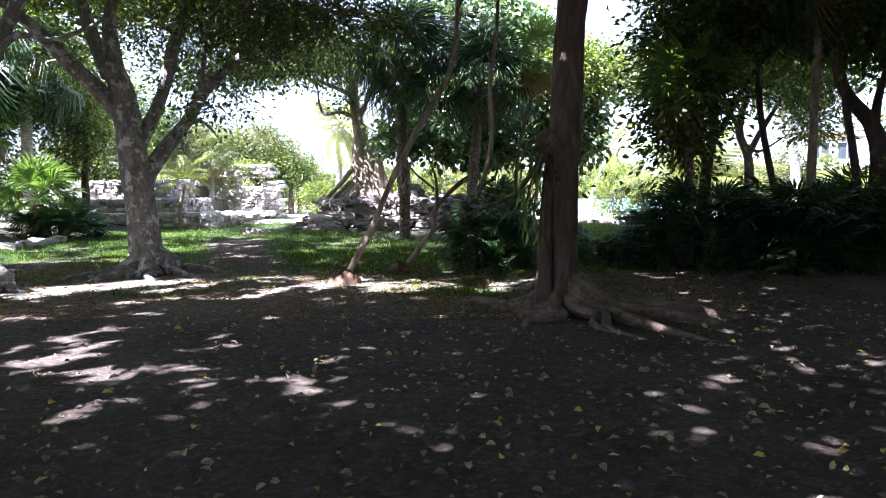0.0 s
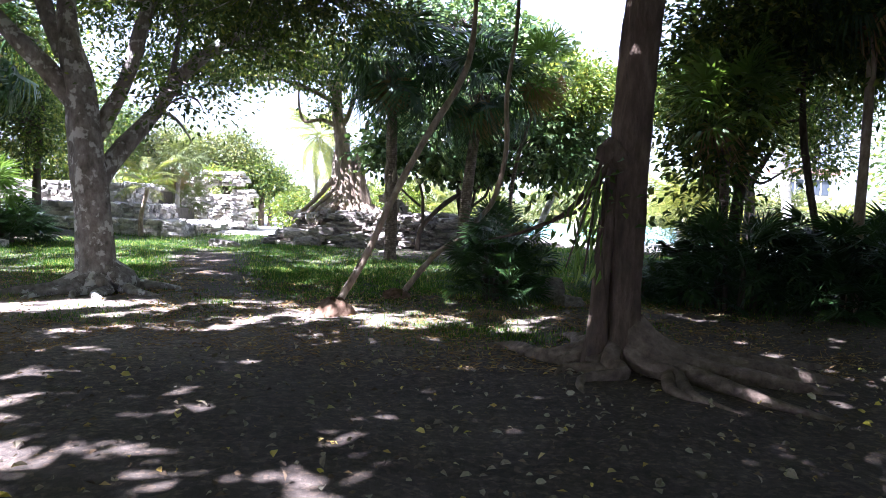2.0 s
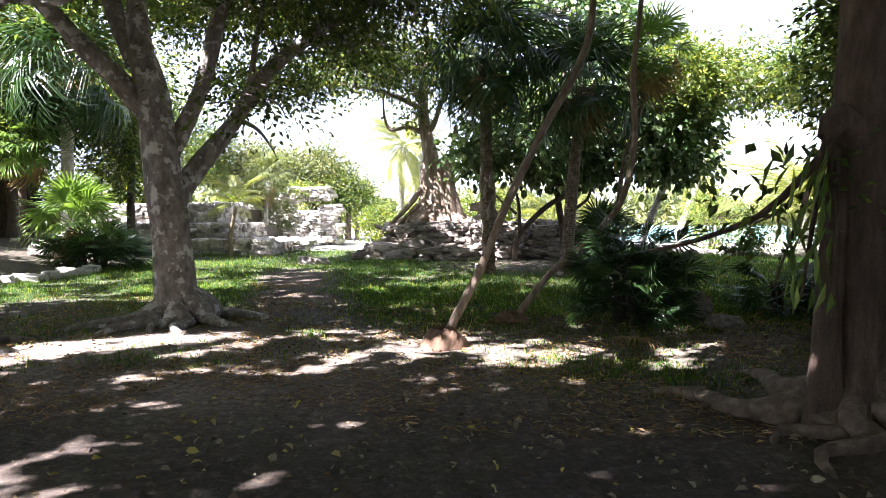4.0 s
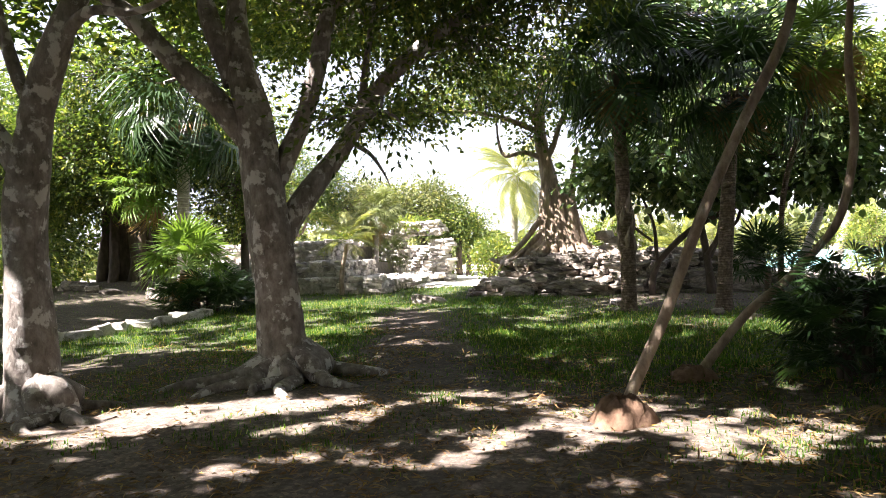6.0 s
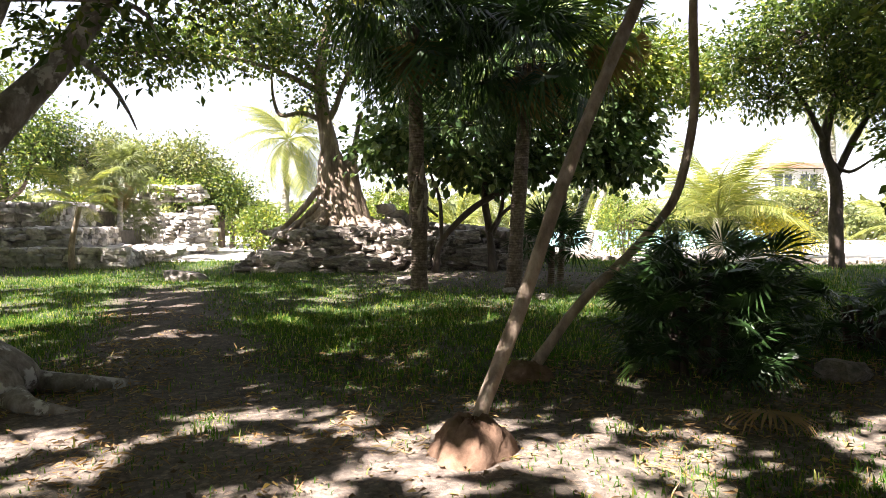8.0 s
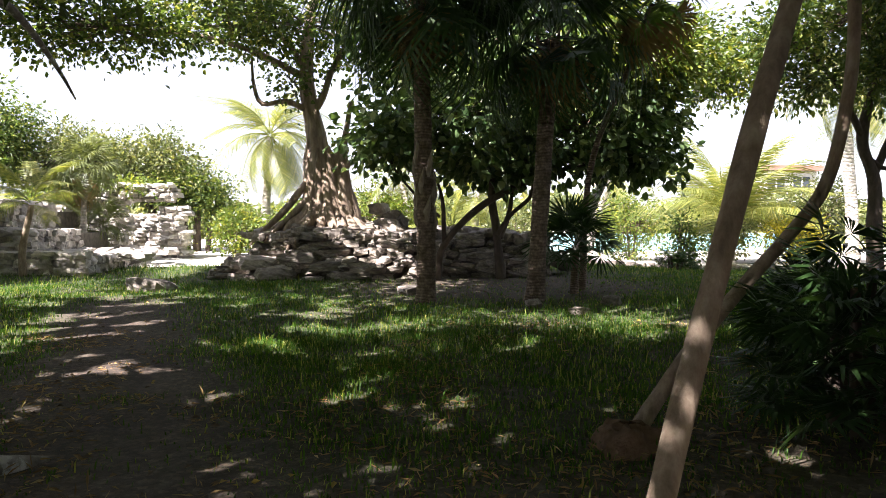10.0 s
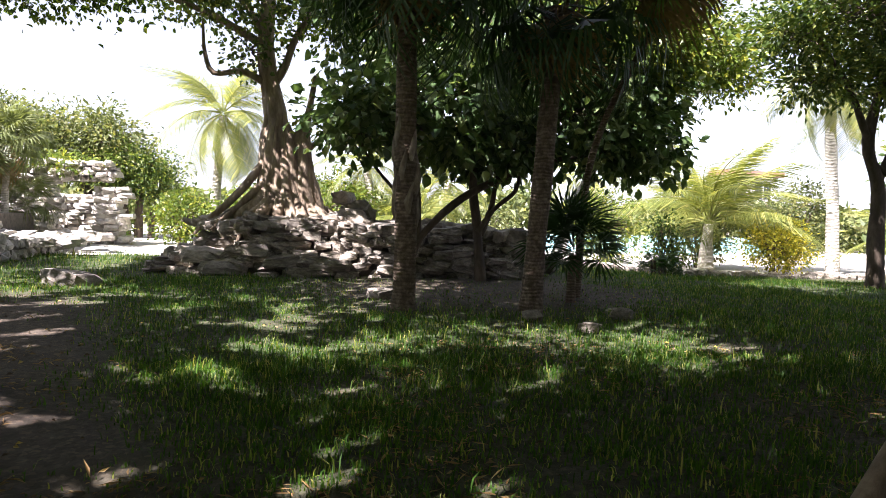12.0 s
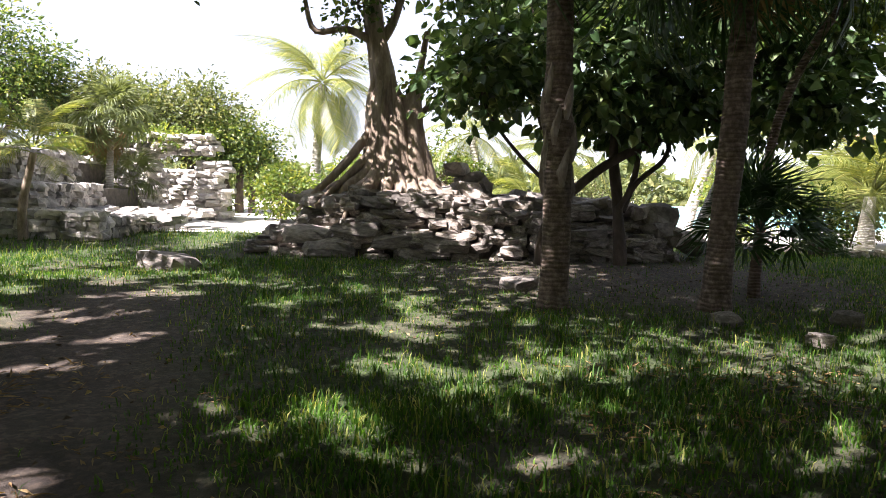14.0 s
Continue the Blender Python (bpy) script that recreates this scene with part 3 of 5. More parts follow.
    for i in range(70):                                               # blocks packed round the fig's foot
        a = math.pi * (0.95 + 1.1 * g.random())
        r = g.uniform(1.0, 1.75)
        w = g.uniform(0.25, 0.55)
        rest.append(pose(-2.95 + r * 1.1 * math.cos(a) + 1.2, 26.4 + r * 0.75 * math.sin(a) - 27.2, 1.55 - 0.32 * r + g.normal(0, 0.04), g.normal(0, 7), g.normal(0, 7), math.degrees(a) + 90 + g.normal(0, 18)) @ Matrix.Diagonal((w, w * 0.8, g.uniform(0.12, 0.2), 1)))
    tagged(joined_stones("loose_stonework", rest, STONE, e), kind="stuff")


build_mound()


def build_mound_fig():
    e = empty("strangler_fig", -2.95, 26.4, 1.0, "tall strangler fig with pale buttress roots gripping the stone mound", "tree")
    limb("trunk", [(-2.98, 26.45, 0.7, 0.72), (-3.0, 26.45, 1.3, 0.5), (-3.02, 26.45, 1.95, 0.36), (-3.05, 26.45, 2.6, 0.28), (-3.08, 26.5, 3.3, 0.24), (-3.18, 26.55, 4.0, 0.22), (-3.3, 26.6, 4.6, 0.2), (-3.38, 26.6, 5.3, 0.18), (-3.3, 26.7, 6.6, 0.14), (-3.1, 26.8, 7.8, 0.06)], BARK_PALE_FIG, e, 24, 3, 0.05, 0.14)
    limb("side_trunk", [(-2.3, 26.25, 0.8, 0.42), (-2.38, 26.3, 1.6, 0.33), (-2.48, 26.35, 2.4, 0.26), (-2.52, 26.4, 3.0, 0.2), (-2.4, 26.5, 3.5, 0.1), (-2.2, 26.6, 4.6, 0.05)], BARK_PALE_FIG, e, 16, 4, 0.08, 0.12)
    g = rng(8)
    for i in range(17):
        a = math.pi * (0.98 + 1.04 * i / 16)
        far = g.uniform(0.85, 1.2) * (1.15 if i < 6 else 1.0)
        top = g.uniform(2.3, 3.9)
        w = g.uniform(0.75, 1.35)
        ring = []
        for z, r, thick in ((top, 0.24 - 0.03 * (top - 2.3), 0.05), (top * 0.6 + 0.8, 0.33, 0.095), (1.85, 0.46, 0.125), (1.5, 0.66, 0.135), (1.22, far, 0.1), (0.95, far + 0.2, 0.05)):
            b = a + g.normal(0, 0.05)
            ring.append((-2.93 - 0.06 * (z - 2) + r * 1.05 * math.cos(b), 26.42 + r * 0.8 * math.sin(b), z, thick * w))
        limb("root", ring, BARK_PALE_FIG, e, 8, i, 0.1, 0.06)
    for pts in (((-3.2, 26.35, 2.7, 0.07), (-3.6, 26.2, 2.1, 0.1), (-4.0, 26.0, 1.6, 0.09), (-4.5, 25.8, 1.1, 0.06), (-4.75, 25.6, 0.8, 0.03)),
                ((-3.25, 26.2, 2.1, 0.08), (-3.7, 26.0, 1.6, 0.09), (-4.15, 25.7, 1.15, 0.06), (-4.4, 25.5, 0.9, 0.03)),
                ((-3.1, 26.1, 1.7, 0.09), (-3.45, 25.6, 1.2, 0.1), (-3.75, 25.2, 0.85, 0.05), (-3.8, 25.0, 0.6, 0.03)),
                ((-2.2, 26.1, 1.4, 0.14), (-1.75, 25.9, 1.12, 0.11), (-1.1, 25.8, 1.05, 0.06), (-0.5, 25.7, 1.0, 0.03))):
        limb("root", pts, BARK_PALE_FIG, e, 8, 5, 0.1)
    for pts in (((-3.28, 26.6, 4.2, 0.12), (-2.95, 26.5, 4.7, 0.1), (-2.6, 26.4, 5.6, 0.07), (-1.8, 26.2, 6.6, 0.04)),
                ((-3.34, 26.6, 4.35, 0.09), (-3.9, 26.5, 4.55, 0.07), (-4.5, 26.4, 4.45, 0.06), (-4.7, 26.4, 4.9, 0.05), (-4.75, 26.4, 5.6, 0.03)),
                ((-3.4, 26.6, 5.4, 0.1), (-4.0, 26.8, 6.3, 0.07), (-5.2, 27.0, 7.2, 0.04)),
                ((-3.38, 26.6, 5.2, 0.1), (-4.8, 25.8, 5.7, 0.07), (-6.4, 24.9, 5.8, 0.05), (-8.6, 24.2, 5.6, 0.02)),
                ((-2.3, 26.7, 2.9, 0.07), (-1.6, 26.4, 3.5, 0.06), (-0.6, 26.2, 3.7, 0.04))):
        limb("branch", pts, BARK_PALE_FIG, e, 7, 6, 0.06)
    crown(e, [((-3.4, 26.5, 6.6), (2.4, 1.8, 1.1), 120), ((-5.3, 26.8, 7.4), (1.8, 1.6, 0.9), 60), ((-1.6, 26.6, 6.2), (1.6, 1.4, 1.2), 70), ((-7.7, 24.3, 5.7), (2.7, 1.2, 0.65), 150), ((-5.2, 25.6, 6.2), (1.6, 1.2, 0.7), 70), ((-3.7, 26.3, 5.0), (0.7, 0.6, 0.5), 14), ((-1.6, 26.4, 3.6), (0.9, 0.7, 0.5), 28)], LEAF, 0.13, 31, rounded=True)


build_mound_fig()


# ---- broad trees ----
def tree(name, x, y, label, trunk, limbs, blobs, bark, leaf_mat, leaf, seed, roots=(), sides=14, per=26, root_bark=None, spread=0.32, flute=0.05, droop=0.2, gaps=False, rounded=False, near=1.0, about=(-1.0, 3.0, 0.0)):
    e = empty(name, x, y, gz(x, y), label, "tree")
    if near != 1.0:                                                   # the whole tree drawn nearer to or further from a point
        def moved(q):
            return tuple(about[i] + (q[i] - about[i]) * near for i in range(3)) + tuple(q[3:])
        trunk, limbs, roots = [moved(q) for q in trunk], [[moved(q) for q in l] for l in limbs], [[moved(q) for q in l] for l in roots]
        blobs = [(moved(c), tuple(r * near for r in rad), n) for c, rad, n in blobs]
    limb("trunk", trunk, bark, e, sides, seed, 0.05, flute, step=0.1)
    for i, pts in enumerate(limbs):
        limb("branch", pts, bark, e, 8, seed + i, 0.06)
    for i, pts in enumerate(roots):
        limb("root", pts, root_bark or bark, e, 10, seed + 40 + i, 0.07, 0.0, step=0.1)
    if blobs:
        crown(e, blobs, leaf_mat, leaf, seed, spread, per, droop, twig_mat=bark, gaps=gaps, rounded=rounded)
    return e


def ground_roots(x, y, r0, ends, thick=0.1):
    """Surface roots from a trunk's foot to the given ends."""
    out = []
    for ex, ey, k in ends:
        dx, dy = ex - x, ey - y
        d = math.hypot(dx, dy)
        ux, uy = dx / d, dy / d
        w = 0.06 * math.sin(ex * 7 + ey * 3)
        out.append([(x + ux * r0 * 0.3, y + uy * r0 * 0.3, 0.3 * k + 0.05, thick * k), (x + ux * r0 * 1.15, y + uy * r0 * 1.15, 0.17 * k, thick * k),
                    (x + dx * 0.4 - uy * (0.1 + w), y + dy * 0.4 + ux * (0.1 + w), gz(x + dx * 0.4, y + dy * 0.4) + 0.05, thick * 0.8 * k),
                    (x + dx * 0.72 + uy * 0.12, y + dy * 0.72 - ux * 0.12, gz(x + dx * 0.72, y + dy * 0.72) + 0.03, thick * 0.55 * k), (ex, ey, gz(ex, ey) - 0.03, thick * 0.25 * k)])
    return out


tree("mottled_tree", -5.32, 12.02, "broad spreading tree with pale mottled grey bark and forked limbs",
     [(-5.48, 12.4, -0.1, 0.378), (-5.5, 12.4, 0.25, 0.279), (-5.56, 12.4, 1.0, 0.25), (-5.66, 12.4, 1.85, 0.255), (-5.72, 12.4, 2.6, 0.25), (-5.8, 12.4, 3.26, 0.21), (-5.98, 12.4, 4.0, 0.16), (-6.0, 12.5, 5.0, 0.090), (-5.7, 12.6, 6.2, 0.036)],
     [[(-5.85, 12.4, 2.9, 0.15), (-6.2, 12.2, 3.45, 0.14), (-6.6, 12.0, 3.9, 0.125), (-7.25, 11.9, 4.6, 0.11), (-8.2, 11.7, 5.4, 0.06)],
      [(-6.05, 12.4, 3.7, 0.13), (-6.36, 12.4, 4.5, 0.12), (-6.7, 12.6, 5.6, 0.07)],
      [(-5.68, 12.5, 2.35, 0.14), (-5.5, 12.6, 2.75, 0.135), (-5.18, 12.6, 3.4, 0.12), (-4.87, 12.6, 4.44, 0.1), (-4.5, 12.7, 5.6, 0.05)],
      [(-5.55, 12.5, 1.75, 0.15), (-5.4, 12.7, 2.15, 0.14), (-4.95, 13.2, 2.95, 0.125), (-4.55, 13.35, 3.65, 0.115), (-3.7, 13.3, 4.3, 0.09), (-2.4, 13.2, 4.9, 0.05)],
      [(-4.75, 13.3, 3.35, 0.055), (-4.6, 13.2, 4.0, 0.045), (-4.4, 13.1, 4.9, 0.03)],
      [(-4.95, 13.2, 3.05, 0.04), (-4.95, 14.2, 3.0, 0.032), (-5.1, 15.3, 2.85, 0.022), (-5.3, 16.3, 2.72, 0.008)],
      [(-6.8, 12.0, 4.1, 0.06), (-7.3, 12.6, 4.4, 0.045), (-8.2, 13.2, 4.9, 0.03)]],
     [((-5.6, 12.6, 6.0), (2.6, 2.4, 0.9), 190), ((-3.3, 12.2, 4.9), (1.7, 1.6, 0.6), 150), ((-2.0, 12.6, 4.9), (1.4, 1.4, 0.6), 110), ((-3.4, 14.5, 4.7), (1.6, 1.4, 0.7), 110), ((-5.6, 14.6, 5.2), (1.8, 1.5, 0.8), 120), ((-7.8, 12.2, 5.6), (1.6, 1.8, 0.8), 110), ((-4.0, 11.9, 3.1), (0.8, 0.6, 0.35), 22),
      ((-3.3, 13.4, 4.2), (1.0, 1.0, 0.5), 34), ((-5.0, 10.4, 5.6), (2.2, 1.6, 0.7), 120), ((-7.6, 13.8, 4.3), (1.0, 1.0, 0.5), 40), ((-4.6, 12.9, 4.7), (0.9, 0.9, 0.5), 34)],
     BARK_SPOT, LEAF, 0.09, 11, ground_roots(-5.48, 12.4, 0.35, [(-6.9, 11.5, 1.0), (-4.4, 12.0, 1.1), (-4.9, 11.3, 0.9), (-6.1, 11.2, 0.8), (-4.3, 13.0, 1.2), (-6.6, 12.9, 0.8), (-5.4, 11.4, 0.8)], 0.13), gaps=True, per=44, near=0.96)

tree("grey_tree", -7.2, 10.3, "leaning grey-barked tree with dark forked upper limbs",
     [(-7.15, 10.3, -0.1, 0.36), (-7.18, 10.3, 0.3, 0.26), (-7.22, 10.3, 1.2, 0.22), (-7.22, 10.3, 1.9, 0.2), (-7.1, 10.3, 2.6, 0.17), (-7.0, 10.3, 3.1, 0.15), (-6.7, 10.3, 3.75, 0.13), (-6.35, 10.4, 4.5, 0.1), (-6.0, 10.5, 5.8, 0.05)],
     [[(-7.15, 10.3, 2.3, 0.12), (-7.5, 10.2, 2.85, 0.11), (-8.2, 10.0, 3.6, 0.07)], [(-6.75, 10.3, 3.6, 0.06), (-6.3, 10.2, 3.85, 0.05), (-5.7, 10.2, 3.8, 0.035), (-4.8, 10.1, 4.1, 0.02)],
      [(-7.05, 10.3, 2.95, 0.07), (-7.3, 10.3, 3.5, 0.06), (-7.5, 10.2, 4.6, 0.04)]],
     [((-6.6, 9.8, 5.7), (2.4, 2.0, 0.8), 150), ((-8.4, 9.8, 5.2), (1.8, 1.8, 0.9), 90), ((-4.6, 9.4, 5.4), (1.6, 1.4, 0.6), 70)],
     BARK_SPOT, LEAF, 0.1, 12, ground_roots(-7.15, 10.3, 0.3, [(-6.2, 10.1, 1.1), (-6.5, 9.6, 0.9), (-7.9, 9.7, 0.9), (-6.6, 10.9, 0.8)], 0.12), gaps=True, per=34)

rooted_fig = tree("rooted_fig", 1.45, 7.8, "brown fig trunk with long surface roots over bare earth",
     [(1.47, 7.8, -0.1, 0.25), (1.47, 7.8, 0.3, 0.2), (1.45, 7.8, 1.0, 0.18), (1.46, 7.8, 1.7, 0.18), (1.47, 7.8, 2.15, 0.2), (1.49, 7.8, 2.6, 0.17), (1.53, 7.8, 3.35, 0.17), (1.58, 7.8, 4.1, 0.16), (1.7, 7.8, 5.4, 0.11), (1.8, 7.6, 6.8, 0.05)],
     [[(1.2, 7.72, -0.05, 0.14), (1.22, 7.74, 0.4, 0.1), (1.25, 7.76, 1.1, 0.085), (1.33, 7.8, 1.9, 0.09), (1.38, 7.8, 2.3, 0.07)],
      [(1.4, 7.72, 1.95, 0.14), (1.24, 7.68, 2.08, 0.11), (1.14, 7.66, 1.95, 0.05)],
      [(1.3, 7.8, 1.95, 0.05), (1.1, 7.9, 1.7, 0.03), (0.95, 8.2, 1.45, 0.028), (0.6, 8.6, 1.25, 0.02), (0.3, 8.9, 1.15, 0.01)],
      [(1.2, 7.75, 1.9, 0.018), (1.12, 7.75, 1.4, 0.016), (1.08, 7.8, 0.9, 0.008)], [(1.18, 7.7, 2.0, 0.018), (1.05, 7.75, 1.5, 0.014), (0.93, 7.9, 0.95, 0.006)], [(1.24, 7.7, 1.9, 0.018), (1.2, 7.62, 1.3, 0.015), (1.22, 7.6, 0.8, 0.007)],
      [(1.7, 7.8, 5.2, 0.08), (1.0, 8.2, 6.0, 0.06), (0.0, 8.6, 6.6, 0.03)], [(1.65, 7.8, 4.7, 0.08), (2.6, 7.4, 5.6, 0.06), (3.6, 7.0, 6.2, 0.03)]],
     [((1.6, 7.6, 6.6), (2.6, 2.4, 0.8), 170), ((-0.6, 8.4, 6.6), (1.8, 1.8, 0.6), 90), ((3.8, 7.0, 6.2), (1.8, 1.8, 0.8), 100), ((1.5, 5.0, 6.6), (2.4, 1.8, 0.7), 120), ((1.05, 8.0, 1.5), (0.22, 0.22, 0.4), 4)],
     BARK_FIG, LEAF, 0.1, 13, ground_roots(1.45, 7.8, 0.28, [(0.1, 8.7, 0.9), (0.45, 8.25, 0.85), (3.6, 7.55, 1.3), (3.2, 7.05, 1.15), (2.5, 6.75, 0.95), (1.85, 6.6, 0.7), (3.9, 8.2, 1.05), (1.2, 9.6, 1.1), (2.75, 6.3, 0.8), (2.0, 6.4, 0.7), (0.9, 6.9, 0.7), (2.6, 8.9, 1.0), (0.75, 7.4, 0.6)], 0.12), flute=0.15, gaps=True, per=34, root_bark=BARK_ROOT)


g = rng(131)
hang = np.stack([g.uniform(0.9, 1.22, 46), g.uniform(7.55, 7.85, 46), g.uniform(0.95, 1.95, 46)], 1) - np.array(rooted_fig.location)
leaves("hanging_leaf", hang, np.stack([g.normal(-0.15, 0.25, 46), g.normal(0, 0.25, 46), g.normal(-1, 0.2, 46)], 1), g.uniform(0.16, 0.34, 46), g.uniform(0.03, 0.06, 46), FAN_PALE, rooted_fig, 132, label="long pale green leaves hanging from a vine")


# ---- leaning trunks with earth heaped at their feet ----
def earth_heap(x, y, r, h, seed):
    g, s, n = rng(seed), Shape(), 28
    v, rings = [], 9
    for k in range(rings):
        f = k / (rings - 1)
        for i in range(n):
            a = i * 2 * math.pi / n
            rr = r * (1 - f) * (1 + 0.12 * math.sin(3 * a + seed) + 0.06 * math.sin(7 * a)) + 0.02
            z = h * (1 - (1 - f) ** 3.2) * (1 + 0.1 * math.sin(5 * a + k))
            v.append((rr * math.cos(a) + g.normal(0, 0.008), rr * math.sin(a) + g.normal(0, 0.008), z - 0.03 + g.normal(0, 0.008)))
    s.add(v, [(k * n + i, k * n + (i + 1) % n, (k + 1) * n + (i + 1) % n, (k + 1) * n + i) for k in range(rings - 1) for i in range(n)])
    ob = s.make("earth_heap", EARTH_MOUND)
    ob.location = (x, y, gz(x, y))
    return tagged(ob, "loose reddish earth heaped round a trunk's foot", "earth heap", "earth heaps")


earth_heap(-1.55, 10.4, 0.26, 0.24, 1)
earth_heap(-0.76, 12.25, 0.25, 0.16, 2)
tree("leaning_tree", -1.5, 10.45, "slender pale tan trunk leaning out of an earth heap",
     [(-1.54, 10.45, 0.0, 0.061), (-1.47, 10.55, 0.2, 0.050), (-1.15, 10.85, 0.8, 0.046), (-0.81, 11.05, 1.62, 0.048), (-0.36, 11.35, 2.52, 0.049), (0.1, 11.75, 3.35, 0.048), (0.3, 12.0, 4.0, 0.043), (0.35, 12.1, 5.2, 0.032), (0.4, 12.1, 6.4, 0.022)],
     [[(0.34, 12.05, 4.7, 0.045), (0.9, 12.0, 5.6, 0.035), (1.6, 11.8, 6.0, 0.02)], [(0.35, 12.1, 5.0, 0.04), (-0.6, 11.8, 5.9, 0.03), (-1.4, 11.4, 6.3, 0.015)]],
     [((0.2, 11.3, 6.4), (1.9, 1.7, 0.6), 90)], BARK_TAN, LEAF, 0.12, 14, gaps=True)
tree("curved_tree", -0.8, 12.2, "thin tan trunk lying low and then curving upright",
     [(-0.72, 12.32, -0.02, 0.066), (-0.62, 12.38, 0.1, 0.054), (-0.42, 12.4, 0.37, 0.048), (-0.24, 12.42, 0.59, 0.046), (-0.06, 12.45, 0.77, 0.045), (0.26, 12.6, 0.99, 0.045), (0.56, 12.6, 1.3, 0.045), (0.8, 12.6, 1.62, 0.044), (0.93, 12.6, 2.1, 0.043), (0.99, 12.6, 2.6, 0.042), (0.96, 12.6, 3.4, 0.038), (1.1, 12.8, 4.5, 0.034), (1.15, 12.9, 5.8, 0.024)],
     [[(1.12, 12.85, 5.0, 0.026), (1.7, 13.0, 5.8, 0.016)]],
     [((1.2, 12.7, 6.4), (1.5, 1.5, 0.6), 60)], BARK_TAN, LEAF, 0.12, 15, sides=10)


# ---- the broad-leaved tree behind the palms ----
tree("sea_grape_tree", 0.9, 24.1, "dark-limbed tree with large round glossy leaves hanging low",
     [(1.32, 24.1, -0.1, 0.13), (1.28, 24.1, 0.5, 0.11), (1.2, 24.1, 1.3, 0.1), (1.1, 24.1, 2.0, 0.09), (1.2, 24.2, 3.0, 0.075), (1.4, 24.2, 4.4, 0.06), (1.3, 24.6, 6.0, 0.045), (1.0, 25.1, 7.9, 0.02)],
     [[(-0.25, 23.9, -0.05, 0.1), (-0.2, 23.9, 0.6, 0.085), (0.1, 23.9, 1.1, 0.085), (0.8, 23.9, 1.75, 0.08), (1.6, 23.9, 2.2, 0.075), (2.4, 23.9, 2.5, 0.065), (3.2, 23.9, 2.75, 0.05), (4.2, 23.9, 2.9, 0.03)],
      [(1.2, 24.0, 1.05, 0.06), (1.55, 24.0, 1.55, 0.05), (2.0, 24.0, 1.95, 0.045), (2.1, 24.0, 2.3, 0.03)],
      [(1.3, 24.1, 1.0, 0.07), (1.6, 24.3, 1.7, 0.06), (1.7, 24.4, 2.6, 0.04)],
      [(-0.1, 23.9, 0.9, 0.05), (-0.15, 23.8, 1.9, 0.045), (-0.4, 23.7, 2.6, 0.03)],
      [(-0.2, 23.9, 1.5, 0.04), (-0.8, 23.6, 2.0, 0.035), (-1.3, 23.5, 2.6, 0.025), (-1.5, 23.5, 3.2, 0.015)],
      [(0.6, 24.0, 3.0, 0.05), (-0.8, 24.2, 3.4, 0.04), (-1.8, 24.4, 3.6, 0.025)]],
     [((0.3, 24.0, 3.9), (2.0, 1.4, 1.2), 125), ((3.2, 24.0, 3.7), (2.1, 1.4, 1.1), 140), ((4.6, 24.0, 3.0), (1.2, 1.0, 0.7), 70), ((-1.4, 23.6, 3.3), (0.8, 0.7, 0.7), 46), ((2.0, 24.2, 5.2), (2.6, 1.6, 0.9), 80), ((1.5, 24.2, 2.9), (1.6, 1.0, 0.6), 80), ((0.2, 25.6, 5.6), (2.6, 1.4, 1.4), 80), ((4.4, 24.4, 4.4), (1.7, 1.2, 1.1), 110), ((0.9, 25.2, 7.9), (2.6, 1.2, 1.2), 130), ((3.0, 25.0, 7.0), (1.7, 1.2, 1.0), 80)],
     BARK_DARK, LEAF_GRAPE, 0.24, 16, per=16, spread=0.3, droop=0.5, rounded=True)


# ---- palms ----
FAN_A = [fan_mesh("fan", FAN, 1.0, 0.8, 34, 250, 0.8, i, 0.034) for i in range(3)]
FAN_S = [fan_mesh("fan", FAN, 0.55, 0.45, 22, 270, 0.15, 10 + i, 0.05) for i in range(3)]
FAN_P = [fan_mesh("fan", FAN_PALE, 0.62, 0.5, 22, 240, 0.25, 20 + i, 0.05) for i in range(2)]
FAN_D = [fan_mesh("dead fan", DEAD_FROND, 0.8, 0.4, 20, 160, 0.9, 30 + i, 0.045) for i in range(2)]
FEATHER = [feather_mesh("feather", COCO, 2.7, a, 48, 0.75, 40 + i) for i, a in enumerate((0.6, 0.9, 1.2, 1.5))]


